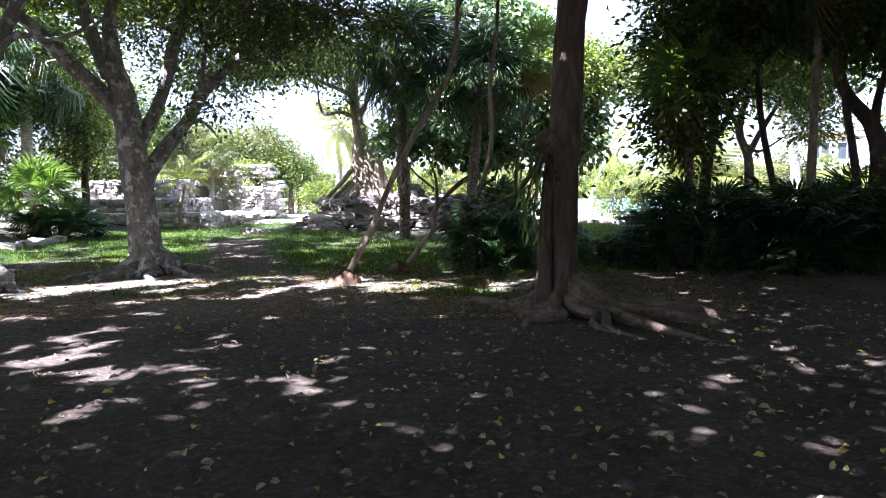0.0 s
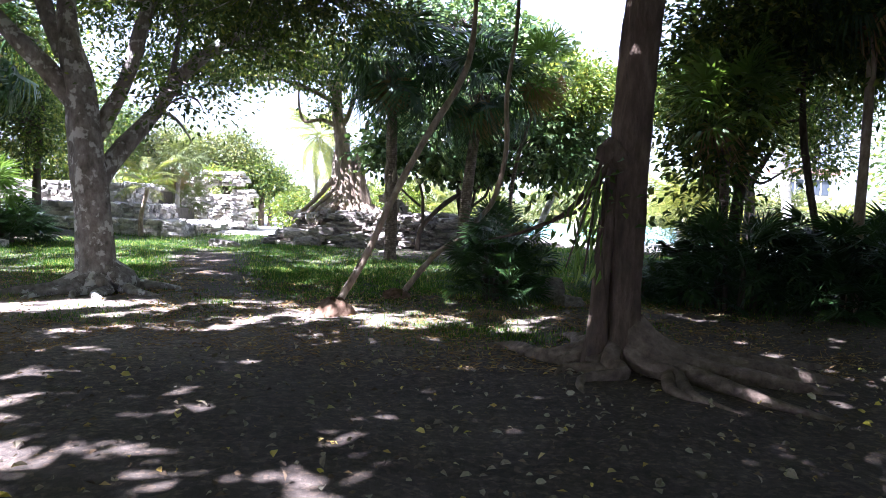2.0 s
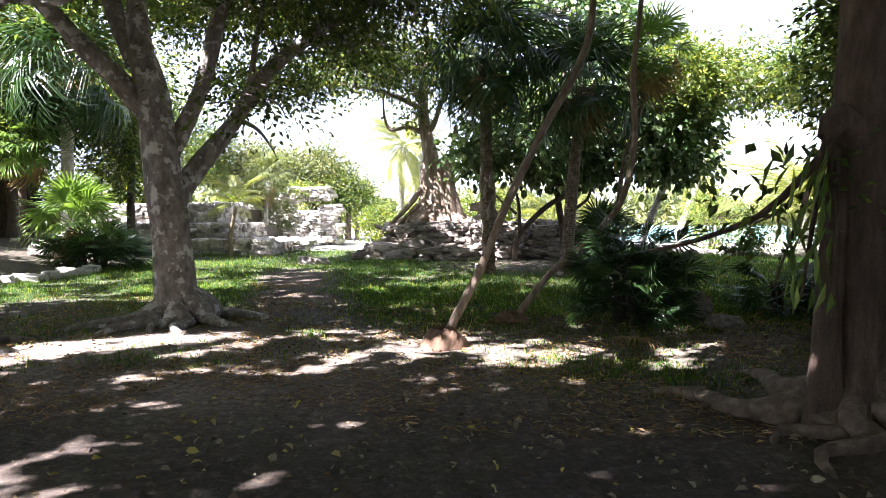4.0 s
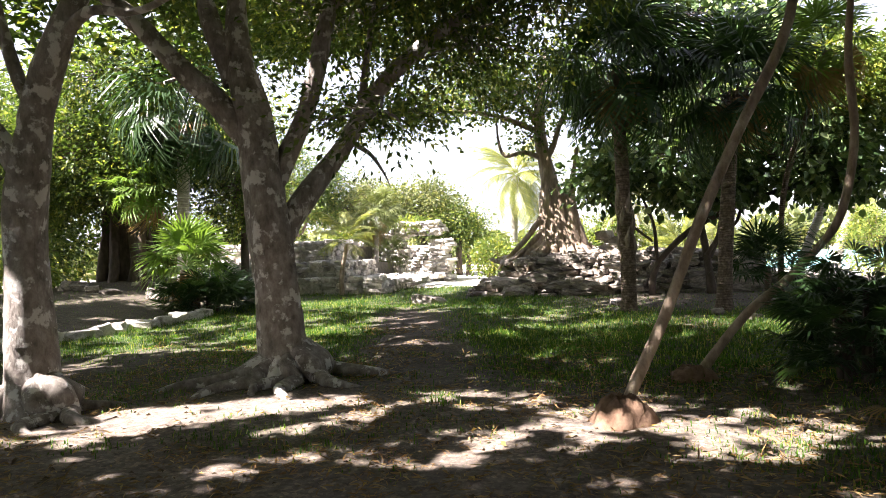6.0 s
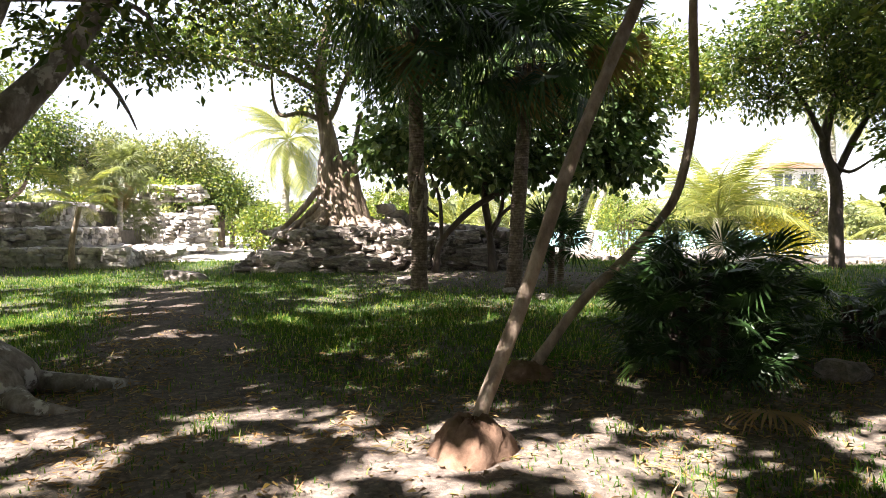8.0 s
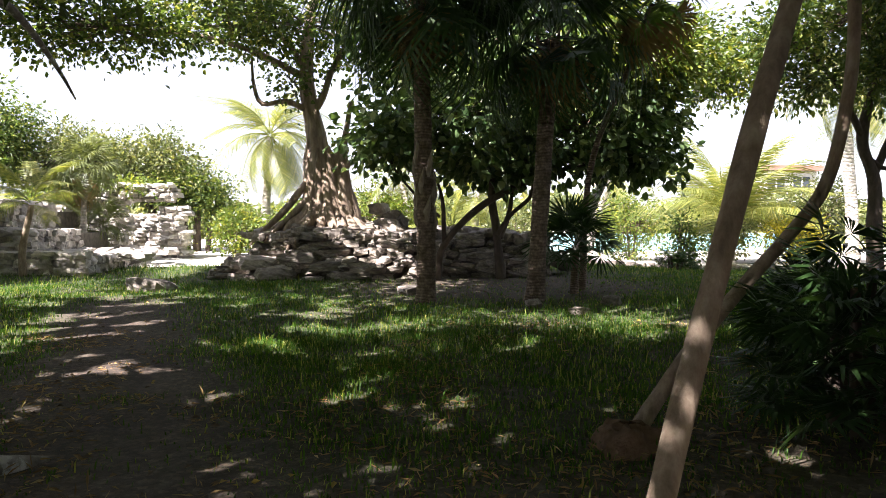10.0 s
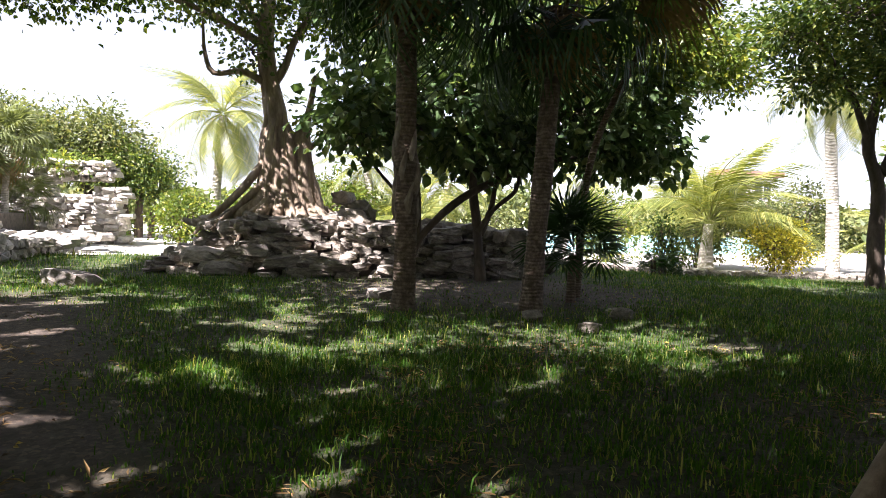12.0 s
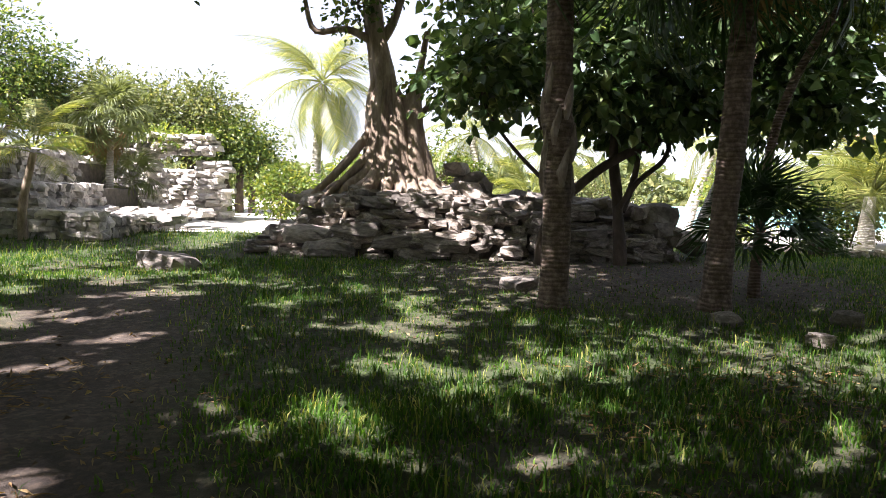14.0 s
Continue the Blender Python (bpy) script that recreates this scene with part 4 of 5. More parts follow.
def fan_palm(name, x, y, label, trunk, count, meshes, low=-55, high=70, bark=None, dead=0, seed=0, scale=(0.85, 1.15), boots=0, peel=0):
    e = empty(name, x, y, gz(x, y), label, "palm")
    limb("trunk", trunk, bark or BARK_PALM, e, 14, seed, 0.035, 0.0, step=0.09)
    tx, ty, tz = np.array(trunk[-1][:3]) - np.array(e.location)
    fronds(e, meshes, count, (tx, ty, tz), low, high, seed, scale)
    if dead:
        fronds(e, FAN_D, dead, (tx, ty, tz - 0.15), -80, -55, seed + 1, (0.8, 1.1), "dead_frond")
    g = rng(seed + 3)
    for i in range(boots):
        a, k = i * 2.4, i / max(1, boots)
        p = np.array(trunk[-2]) * k + np.array(trunk[-1]) * (1 - k)
        r = p[3] * 0.9
        q = p[:3] - np.array(e.location)
        s = Shape()
        s.tube([(q[0] + r * math.cos(a), q[1] + r * math.sin(a), q[2] - 0.1, 0.045), (q[0] + r * 1.7 * math.cos(a), q[1] + r * 1.7 * math.sin(a), q[2] + 0.1, 0.035), (q[0] + r * 2.3 * math.cos(a), q[1] + r * 2.3 * math.sin(a), q[2] + 0.28, 0.012)], 5, 0.12, 0.08, i)
        s.make("leaf_base", BARK_PALM, e)
    for i in range(peel):
        a, k = i * 2.4, i / peel
        p = np.array(trunk[2]) * (1 - k) + np.array(trunk[3]) * k
        q, r = p[:3] - np.array(e.location), p[3]
        s = Shape()
        s.tube([(q[0] + r * 0.9 * math.cos(a), q[1] + r * 0.9 * math.sin(a), q[2] - 0.2, 0.03), (q[0] + r * 0.97 * math.cos(a), q[1] + r * 0.97 * math.sin(a), q[2] - 0.05, 0.055), (q[0] + r * 1.02 * math.cos(a + 0.2), q[1] + r * 1.02 * math.sin(a + 0.2), q[2] + 0.1, 0.04), (q[0] + r * 1.15 * math.cos(a + 0.3), q[1] + r * 1.15 * math.sin(a + 0.3), q[2] + 0.24, 0.006)], 6, 0.06, 0.16, i)
        s.make("leaf_base", BARK_BOOT, e)
    return e


fan_palm("fan_palm", -1.05, 19.7, "tall fan palm with shaggy brown trunk and dark drooping fronds",
         [(-1.05, 19.7, -0.05, 0.211), (-1.05, 19.7, 0.3, 0.167), (-1.06, 19.7, 1.4, 0.167), (-1.1, 19.7, 2.6, 0.150), (-1.12, 19.7, 4.0, 0.141), (-1.14, 19.7, 5.2, 0.150)], 32, FAN_A, -60, 75, BARK_SHAG, 8, 51, (0.9, 1.25), 14, 13)
fan_palm("fan_palm", 0.85, 19.6, "leaning fan palm with ringed brown trunk and shaggy crown",
         [(0.83, 19.6, -0.05, 0.220), (0.86, 19.62, 0.3, 0.167), (0.95, 19.7, 1.4, 0.150), (1.05, 19.8, 2.6, 0.145), (1.2, 20.0, 3.7, 0.141), (1.3, 20.1, 4.6, 0.167)], 24, FAN_A, -50, 75, BARK_SHAG, 10, 52, (0.85, 1.15), 16)
fan_palm("fan_palm", 2.6, 21.5, "slim fan palm with a starry crown above the leaves",
         [(2.4, 21.5, -0.05, 0.08), (2.5, 21.3, 2.5, 0.06), (2.8, 20.0, 4.4, 0.055), (2.95, 19.6, 5.2, 0.06)], 20, FAN_P, -60, 80, None, 4, 53, (0.9, 1.15))
fan_palm("small_fan_palm", 1.95, 20.7, "small dark fan palm on a short stem",
         [(1.95, 20.7, -0.05, 0.09), (1.95, 20.7, 0.35, 0.07), (1.98, 20.7, 0.8, 0.06)], 26, FAN_S, -25, 80, None, 0, 54, (0.9, 1.25))


def palmetto(x, y, radius, height, count, label, meshes, seed, size=1.0):
    e = empty("palmetto_clump", x, y, gz(x, y), label, "palmetto")
    g = rng(seed)
    for i in range(count):
        a, k = g.uniform(0, 6.28), math.sqrt(g.random())
        px, py, h = radius * 0.55 * k * math.cos(a), radius * 0.55 * k * math.sin(a), height * g.uniform(0.0, 0.62) * (1 - 0.3 * k)
        el = radians(g.uniform(-5, 80) * (1 - 0.5 * k))
        ob = new("frond", meshes[i % len(meshes)])
        ob.parent = e
        s = g.uniform(0.62, 1.0) * radius * size
        ob.matrix_local = Matrix.Translation((px, py, h)) @ Euler((el, g.normal(0, 0.4), a - math.pi / 2 + g.normal(0, 0.4)), "XYZ").to_matrix().to_4x4() @ Matrix.Diagonal((s, s, s, 1))
    for i in range(7):
        a = i * 0.9
        s = Shape()
        s.tube([(0.25 * radius * math.cos(a), 0.25 * radius * math.sin(a), -0.05, 0.05), (0.32 * radius * math.cos(a), 0.32 * radius * math.sin(a), height * 0.5, 0.03)], 5, 0.2, 0.1, i)
        s.make("stem", BARK_DARK, e)
    return e


palmetto(0.88, 12.25, 0.8, 1.9, 130, "dense dark green palmetto clump with pointed fan leaves", FAN_S, 61, 0.95)
palmetto(-11.9, 20.6, 1.25, 1.3, 80, "palmetto clump with dark green fan leaves", FAN_S, 62)
palmetto(4.9, 12.3, 1.1, 2.3, 110, "dark shaded palmetto clump at the thicket's edge", FAN_S, 63)
palmetto(6.5, 12.0, 1.3, 2.2, 110, "dark shaded palmetto clump in the thicket", FAN_S, 64)
palmetto(4.25, 12.7, 0.8, 1.9, 60, "small dark palmetto clump beside the thicket", FAN_S, 65)
palmetto(8.2, 12.8, 1.4, 2.3, 90, "dark shaded palmetto clump deep in the thicket", FAN_S, 69)
palmetto(9.9, 12.2, 1.4, 2.2, 70, "dark shaded palmetto clump deep in the thicket", FAN_S, 70)
palmetto(3.4, 13.2, 0.8, 0.9, 40, "low palmetto clump by the lawn", FAN_S, 66)
palmetto(8.2, 28.5, 0.7, 0.9, 30, "small dark palmetto by the stone edging", FAN_S, 67)
fan_palm("yellow_fan_palm", -12.6, 20.7, "short fan palm with bright yellow-green fronds and flared trunk",
         [(-12.55, 20.7, -0.05, 0.3), (-12.55, 20.7, 0.25, 0.2), (-12.55, 20.7, 0.8, 0.17), (-12.5, 20.7, 1.2, 0.15)], 26, FAN_P, -20, 80, BARK_TAN, 3, 55, (1.1, 1.4))


def coconut(x, y, label, trunk, count, seed, scale=(0.8, 1.1), low=-45, high=80, bark=None):
    e = empty("coconut_palm", x, y, gz(x, y), label, "palm")
    limb("trunk", trunk, bark or BARK_WHITE, e, 12, seed, 0.03)
    t = np.array(trunk[-1][:3]) - np.array(e.location)
    fronds(e, FEATHER, count, t, low, high, seed, scale, ring=0.08)
    return e


coconut(12.3, 32.2, "young coconut palm with a short trunk and arching yellow-green fronds",
        [(12.3, 32.2, -0.4, 0.32), (12.3, 32.2, 0.2, 0.25), (12.35, 32.2, 1.45, 0.17)], 26, 71, (1.15, 1.55), 12, 88)
coconut(-5.55, 37, "coconut palm with a pale trunk and sunlit fronds behind the mound",
        [(-5.7, 37, -0.1, 0.24), (-5.6, 37, 2, 0.18), (-5.45, 37, 4.3, 0.15), (-5.4, 37, 4.9, 0.14)], 30, 72, (0.8, 1.1), -60, 82)
coconut(0.2, 36, "coconut palm with sunlit fronds", [(0.3, 36, -0.1, 0.22), (0.2, 36, 1.8, 0.17), (0.0, 36, 3.2, 0.15)], 18, 73, (0.7, 1.0))
coconut(3.2, 37, "coconut palm with pale yellow fronds", [(3.2, 37, -0.1, 0.22), (3.3, 37, 1.4, 0.17), (3.5, 37, 2.7, 0.15)], 17, 74, (0.7, 1.0))
coconut(1.8, 34.5, "low coconut palm with green fronds", [(1.8, 34.5, -0.1, 0.2), (1.8, 34.5, 0.9, 0.16)], 15, 75, (0.7, 0.9), -10, 80)
coconut(8.3, 36, "coconut palm with a leaning white trunk", [(8.0, 36, -0.3, 0.25), (8.5, 36, 1.6, 0.18), (9.2, 36, 3.4, 0.15)], 16, 76, (0.8, 1.0))
coconut(16.6, 31, "tall palm with a straight pale trunk", [(16.75, 31, -0.3, 0.25), (16.6, 31, 2, 0.22), (16.3, 31, 5, 0.2), (16.2, 31, 7, 0.18)], 18, 77, (0.9, 1.2), -75, 60)
coconut(18.6, 29.5, "young coconut palm with arching fronds", [(18.6, 29.5, -0.3, 0.2), (18.6, 29.5, 0.9, 0.15)], 13, 78, (0.7, 0.9), 0, 80)
coconut(-10.35, 26.4, "slim young palm with arching fronds before the ruin", [(-10.35, 26.4, -0.05, 0.1), (-10.33, 26.4, 0.8, 0.08), (-10.15, 26.5, 1.8, 0.07)], 11, 79, (0.42, 0.55), 5, 75, BARK_TAN)
FAN_G = [fan_mesh("fan", LEAF_DUSTY, 0.75, 0.6, 24, 230, 0.5, 80 + i, 0.045) for i in range(2)]
fan_palm("thatch_palm", -11.5, 33.5, "pale grey-green thatch palm on the terrace", [(-11.5, 33.5, 0.2, 0.12), (-11.45, 33.5, 1.6, 0.1), (-11.4, 33.5, 3.1, 0.09)], 30, FAN_G, -70, 80, BARK_WHITE, 4, 56, (0.9, 1.1))
fan_palm("thatch_palm", -10.6, 34.5, "small thatch palm beside the ruin", [(-11.2, 34.5, 0.2, 0.08), (-11.2, 34.5, 1.2, 0.07)], 16, FAN_G, -50, 80, BARK_WHITE, 0, 57, (0.7, 0.9))
# dark thicket beside the fig
fan_palm("fan_palm", 5.1, 12.9, "fan palm deep in the shaded thicket", [(4.8, 12.7, -0.05, 0.1), (4.75, 12.65, 1.6, 0.08), (4.7, 12.6, 3.2, 0.08)], 22, FAN_P, -35, 75, None, 2, 58, (0.95, 1.15))
fan_palm("fan_palm", 6.9, 12.1, "tall slender fan palm with a smooth brown trunk in the thicket", [(6.75, 12.1, -0.05, 0.11), (6.77, 12.1, 1.5, 0.08), (6.78, 12.1, 3.4, 0.075), (6.8, 12.1, 5.3, 0.07)], 24, FAN_A, -45, 75, BARK_TAN, 3, 59, (0.8, 1.0))
# hanging palm in the west thicket
fan_palm("fan_palm", -14.3, 23.5, "pale-trunked fan palm with long hanging dead fronds", [(-14.5, 23.5, 0.1, 0.25), (-14.5, 23.5, 1.5, 0.2), (-14.45, 23.5, 3.5, 0.19), (-14.3, 23.5, 6.0, 0.2)], 30, FAN_A, -80, 70, BARK_WHITE, 16, 60, (1.2, 1.5))
fan_palm("fan_palm", -15.6, 22.5, "fan palm with long drooping fronds in the west thicket", [(-16.0, 23.5, 0.2, 0.14), (-16.0, 23.5, 2.2, 0.12), (-15.7, 23.2, 3.7, 0.11)], 22, FAN_P, -80, 30, BARK_DARK, 4, 68, (1.1, 1.4))


# ---- further trees and shrubs ----
tree("dark_tree", 11.05, 23.6, "dark-trunked tree with a low spreading crown",
     [(11.05, 23.6, -0.1, 0.22), (11.0, 23.6, 1.0, 0.18), (10.95, 23.6, 2.4, 0.15), (10.6, 23.6, 3.5, 0.13), (10.9, 23.6, 5.0, 0.08)],
     [[(10.9, 23.6, 2.5, 0.11), (11.4, 23.6, 3.5, 0.1), (12.1, 23.6, 4.6, 0.05)], [(10.6, 23.6, 3.5, 0.08), (9.7, 23.3, 4.6, 0.07), (8.3, 22.9, 5.7, 0.04)],
      [(10.8, 23.6, 3.0, 0.06), (11.2, 23.4, 2.7, 0.05), (11.9, 23.3, 3.1, 0.03)]],
     [((9.9, 23.2, 6.4), (2.3, 1.9, 1.2), 230), ((12.6, 23.1, 5.3), (1.9, 1.9, 1.3), 220), ((12.9, 22.9, 3.7), (1.0, 1.0, 0.8), 60), ((11.6, 22.4, 7.1), (2.8, 2.2, 1.1), 230), ((8.1, 23.2, 5.6), (0.9, 0.9, 0.6), 60), ((8.6, 23.0, 4.6), (0.9, 0.7, 0.35), 34), ((10.9, 23.0, 5.0), (1.5, 1.2, 0.8), 90)], BARK_DARK, LEAF, 0.16, 17)
tree("light_tree", 4.3, 27.6, "pale leaning tree with sunlit yellow-green leaves above the ruin",
     [(4.3, 27.6, -0.3, 0.16), (4.7, 27.5, 1.2, 0.13), (5.5, 27.2, 3.2, 0.11), (6.5, 26.9, 4.8, 0.08), (7.4, 26.6, 6.0, 0.04)],
     [[(5.6, 27.2, 3.4, 0.07), (5.3, 26.9, 4.6, 0.05), (5.2, 26.7, 5.8, 0.03)], [(5.5, 27.2, 3.3, 0.06), (5.0, 25.4, 4.6, 0.045), (4.6, 23.6, 5.5, 0.025)], [(6.6, 26.9, 4.9, 0.06), (7.8, 26.7, 5.2, 0.04), (8.8, 26.6, 5.6, 0.02)]],
     [((7.2, 26.5, 6.0), (2.1, 1.4, 1.1), 190), ((5.3, 26.7, 6.3), (1.5, 1.2, 1.0), 110), ((8.7, 26.5, 5.6), (1.1, 1.0, 0.7), 70), ((4.5, 23.3, 5.5), (1.7, 0.9, 0.9), 170)], BARK_WHITE, LEAF_PALE, 0.17, 18, per=24)
tree("thicket_tree", 5.4, 13.4, "dark dense forked tree in the shaded thicket",
     [(5.3, 13.4, -0.1, 0.14), (5.35, 13.4, 1.6, 0.11), (5.5, 13.4, 2.6, 0.09), (5.45, 13.4, 3.6, 0.07), (5.4, 13.5, 5.4, 0.04)],
     [[(5.5, 13.4, 2.4, 0.06), (5.8, 13.4, 2.9, 0.055), (6.1, 13.4, 3.5, 0.045), (6.8, 13.4, 4.4, 0.03)], [(5.4, 13.4, 1.9, 0.06), (5.1, 13.3, 2.6, 0.05), (4.6, 13.2, 3.5, 0.03)],
      [(5.48, 13.4, 3.0, 0.04), (5.9, 13.3, 3.2, 0.03), (6.4, 13.3, 3.3, 0.02)]],
     [((4.9, 13.3, 3.8), (0.75, 0.9, 1.3), 130), ((5.6, 13.4, 5.0), (1.5, 1.3, 1.2), 230), ((7.3, 13.2, 5.0), (1.6, 1.4, 1.2), 230), ((4.75, 13.0, 2.2), (0.55, 0.7, 0.8), 46), ((9.2, 13.0, 4.9), (1.6, 1.5, 1.2), 190), ((4.55, 12.9, 3.0), (0.45, 0.5, 0.5), 22)], BARK_DARK, LEAF, 0.15, 19, per=30)
tree("thicket_tree", 8.0, 12.0, "dark heavy-limbed tree closing the thicket",
     [(8.0, 12, -0.1, 0.24), (8.0, 12, 1.2, 0.2), (8.0, 12, 1.9, 0.19), (7.75, 12, 2.6, 0.13), (7.2, 12, 3.3, 0.1), (6.9, 12, 4.6, 0.05)],
     [[(8.05, 12, 1.8, 0.15), (8.4, 12, 2.3, 0.12), (8.6, 12, 3.1, 0.1), (8.4, 12, 4.4, 0.05)], [(7.85, 12, 2.3, 0.08), (7.85, 12, 3.0, 0.07), (8.1, 12, 4.0, 0.04)], [(8.3, 11.9, 2.2, 0.08), (9.0, 11.8, 2.6, 0.06), (9.6, 11.7, 3.4, 0.03)],
      [(7.6, 11.9, -0.1, 0.08), (7.5, 11.9, 1.4, 0.07), (7.25, 11.9, 2.8, 0.06), (7.0, 11.9, 4.2, 0.03)]],
     [((8.2, 11.7, 4.7), (1.6, 1.3, 1.2), 230), ((8.4, 11.7, 0.9), (1.2, 1.0, 0.8), 90), ((10.8, 12.5, 2.2), (1.4, 1.5, 1.8), 170), ((9.8, 11.6, 3.9), (1.0, 1.0, 1.0), 90)], BARK_DARK, LEAF, 0.15, 20, per=30)
tree("slender_tree", 6.5, 12.6, "slim dark leaning trunk in the shaded thicket",
     [(6.62, 12.6, -0.05, 0.075), (6.45, 12.6, 1.0, 0.065), (6.2, 12.6, 2.1, 0.06), (6.0, 12.6, 3.2, 0.05), (5.95, 12.6, 4.6, 0.03)], [], [((6.0, 12.6, 4.8), (0.8, 0.7, 0.5), 50)], BARK_DARK, LEAF, 0.15, 21, sides=9)
tree("banyan", -18.2, 25.5, "dark banyan with a mass of hanging root stems",
     [(-18.2, 25.5, 0.2, 0.95), (-18.2, 25.5, 0.9, 0.65), (-18.2, 25.5, 3.5, 0.5), (-18.0, 25.5, 6, 0.25)],
     [[(-18.2 + 0.95 * math.cos(a), 25.5 + 0.95 * math.sin(a), 0.2, 0.2), (-18.2 + 0.8 * math.cos(a + 0.2), 25.5 + 0.8 * math.sin(a + 0.2), 1.6, 0.16), (-18.2 + 0.6 * math.cos(a), 25.5 + 0.6 * math.sin(a), 3.6, 0.1)] for a in (0.3, 1.1, 2.4, 3.3, 4.0, 4.7, 5.5)]
     + [[(-18.2, 25.5, 3.2, 0.16), (-16.5, 24.5, 5.0, 0.1), (-15.0, 23.8, 6.4, 0.05)], [(-18.2, 25.5, 3.0, 0.16), (-20.0, 24.5, 4.6, 0.1), (-21.5, 24, 6, 0.05)]],
     [((-18.5, 24.0, 5.4), (2.8, 1.8, 1.8), 480), ((-21.5, 24.0, 5.0), (2.0, 1.8, 2.2), 280), ((-16.4, 23.8, 4.8), (1.6, 1.2, 1.4), 240), ((-17.5, 24.0, 7.8), (3.0, 2.0, 1.2), 220), ((-19, 24.2, 3.6), (1.6, 1.0, 0.8), 90)], BARK_DARK, LEAF, 0.17, 22, per=26, spread=0.36)
# three at the back; the last stands unseen, added to shade the banyan
for i, (x, y) in enumerate(((-20.5, 30.0), (-17.0, 31.0), (-24.0, 26.5), (-22.5, 20.0))):
    tree("thicket_tree", x, y, "tall leafy tree enclosing and shading the west thicket", [(x, y, -0.1, 0.22), (x + 0.2, y, 3, 0.18), (x, y, 7, 0.08)], [], [((x, y, 6.5), (2.6, 1.8, 2.6), 300), ((x, y, 2.4), (2.4, 1.6, 1.8), 200)], BARK_DARK, LEAF if i != 1 else LEAF_PALE, 0.2, 140 + i, per=26, spread=0.4)
tree("west_tree", -14.0, 27.0, "leafy tree at the end of the west thicket", [(-14.4, 27, 0, 0.16), (-14.3, 27, 3, 0.12), (-14, 27, 6, 0.05)], [],
     [((-14.2, 26.2, 3.9), (1.3, 1.3, 1.7), 170), ((-15.2, 26.0, 5.6), (1.8, 1.5, 1.5), 170)], BARK_DARK, LEAF, 0.16, 23)
for i, (x, y, z, rx, rz, n) in enumerate(((-15.5, 42, 4.2, 3.0, 1.7, 360), (-11.6, 42, 3.9, 2.6, 1.6, 340), (-19, 40, 5.5, 3, 2.5, 280))):
    tree("round_tree", x, y, "round-crowned sunlit tree above the ruin", [(x, y, 0, 0.3), (x + 0.2, y, 2, 0.22), (x, y, z, 0.1)], [[(x, y, 2.2, 0.14), (x - rx * 0.4, y, 3.2, 0.09), (x - rx * 0.7, y, z, 0.04)], [(x, y, 2.2, 0.14), (x + rx * 0.4, y - 0.4, 3.0, 0.09), (x + rx * 0.7, y - 0.5, z - 0.3, 0.04)]],
         [((x, y, z), (rx, 2.0, rz), n), ((x + rx * 0.6, y - 0.6, z - 0.9), (rx * 0.5, 1.3, rz * 0.6), n // 4)], BARK_DARK, LEAF_DUSTY if i != 2 else LEAF, 0.2, 24 + i, per=30, spread=0.4)
tree("low_tree", -9.2, 41, "dense low tree with a cluster of dark stems", [(-9.2, 41, -0.1, 0.2), (-9.2, 41, 1.2, 0.16), (-9.0, 41, 2.6, 0.08)],
     [[(-9.6, 41, -0.1, 0.14), (-9.7, 41, 1.2, 0.1), (-10.0, 41, 2.4, 0.05)], [(-8.7, 41, -0.1, 0.16), (-8.6, 41, 1.3, 0.1), (-8.2, 41, 2.4, 0.05)], [(-9.9, 41, -0.1, 0.1), (-10.2, 41, 1.0, 0.07), (-10.3, 41, 2.0, 0.04)]],
     [((-9.3, 41, 2.9), (1.7, 1.4, 1.1), 190), ((-8.4, 40.6, 2.3), (1.0, 1.0, 0.7), 70), ((-10.2, 40.8, 0.35), (0.7, 0.6, 0.4), 34)], BARK_DARK, LEAF, 0.17, 28)


def shrub(x, y, rx, rz, n, mat, label, seed, leaf=0.12, name="shrub"):
    e = empty(name, x, y, gz(x, y), label, "shrub")
    g = rng(seed)
    for i in range(5):
        a = i * 1.3
        limb("stem", [(x + 0.06 * math.cos(a), y + 0.06 * math.sin(a), gz(x, y) - 0.05, 0.03), (x + rx * 0.25 * math.cos(a), y + rx * 0.25 * math.sin(a), rz * 0.7, 0.025), (x + rx * 0.6 * math.cos(a), y + rx * 0.6 * math.sin(a), rz * 1.5, 0.01)], TWIG, e, 5, i)
    crown(e, [((x, y, gz(x, y) + rz * 1.1), (rx, rx * 0.9, rz), n)], mat, leaf, seed, 0.22, 26)
    return e


shrub(-12.3, 40, 0.95, 0.65, 90, LEAF, "rounded dark green shrub in the ruin's opening", 81, 0.14)
shrub(-6.6, 36, 1.0, 0.9, 110, LEAF_PALE, "yellow-green shrub behind the mound", 82, 0.16)
shrub(-3.6, 35, 1.4, 1.2, 130, LEAF_PALE, "yellow-green shrub behind the mound", 83, 0.16)
shrub(-1.0, 36, 1.6, 1.5, 150, LEAF_PALE, "tall yellow-green shrub behind the mound", 84, 0.16)
shrub(4.8, 36, 1.2, 0.9, 90, LEAF_DUSTY, "dusty green shrub beyond the lawn", 85, 0.15)
shrub(14.3, 31.0, 1.15, 1.0, 130, LEAF_YELLOW, "yellow-leaved shrub by the stone edging", 86, 0.13)
shrub(17.4, 34.0, 1.8, 1.75, 210, LEAF_DUSTY, "dusty green shrub under the palms", 87, 0.16)
shrub(13.8, 35, 1.9, 1.7, 200, LEAF_DUSTY, "tall dusty shrub behind the coconut palm", 88, 0.17)
shrub(8.9, 33.5, 1.2, 1.4, 150, LEAF_PALE, "feathery yellow-green shrub beyond the lawn", 89, 0.14)
shrub(9.3, 30.2, 0.45, 0.9, 60, LEAF, "narrow dark green shrub by the edging", 90, 0.14)
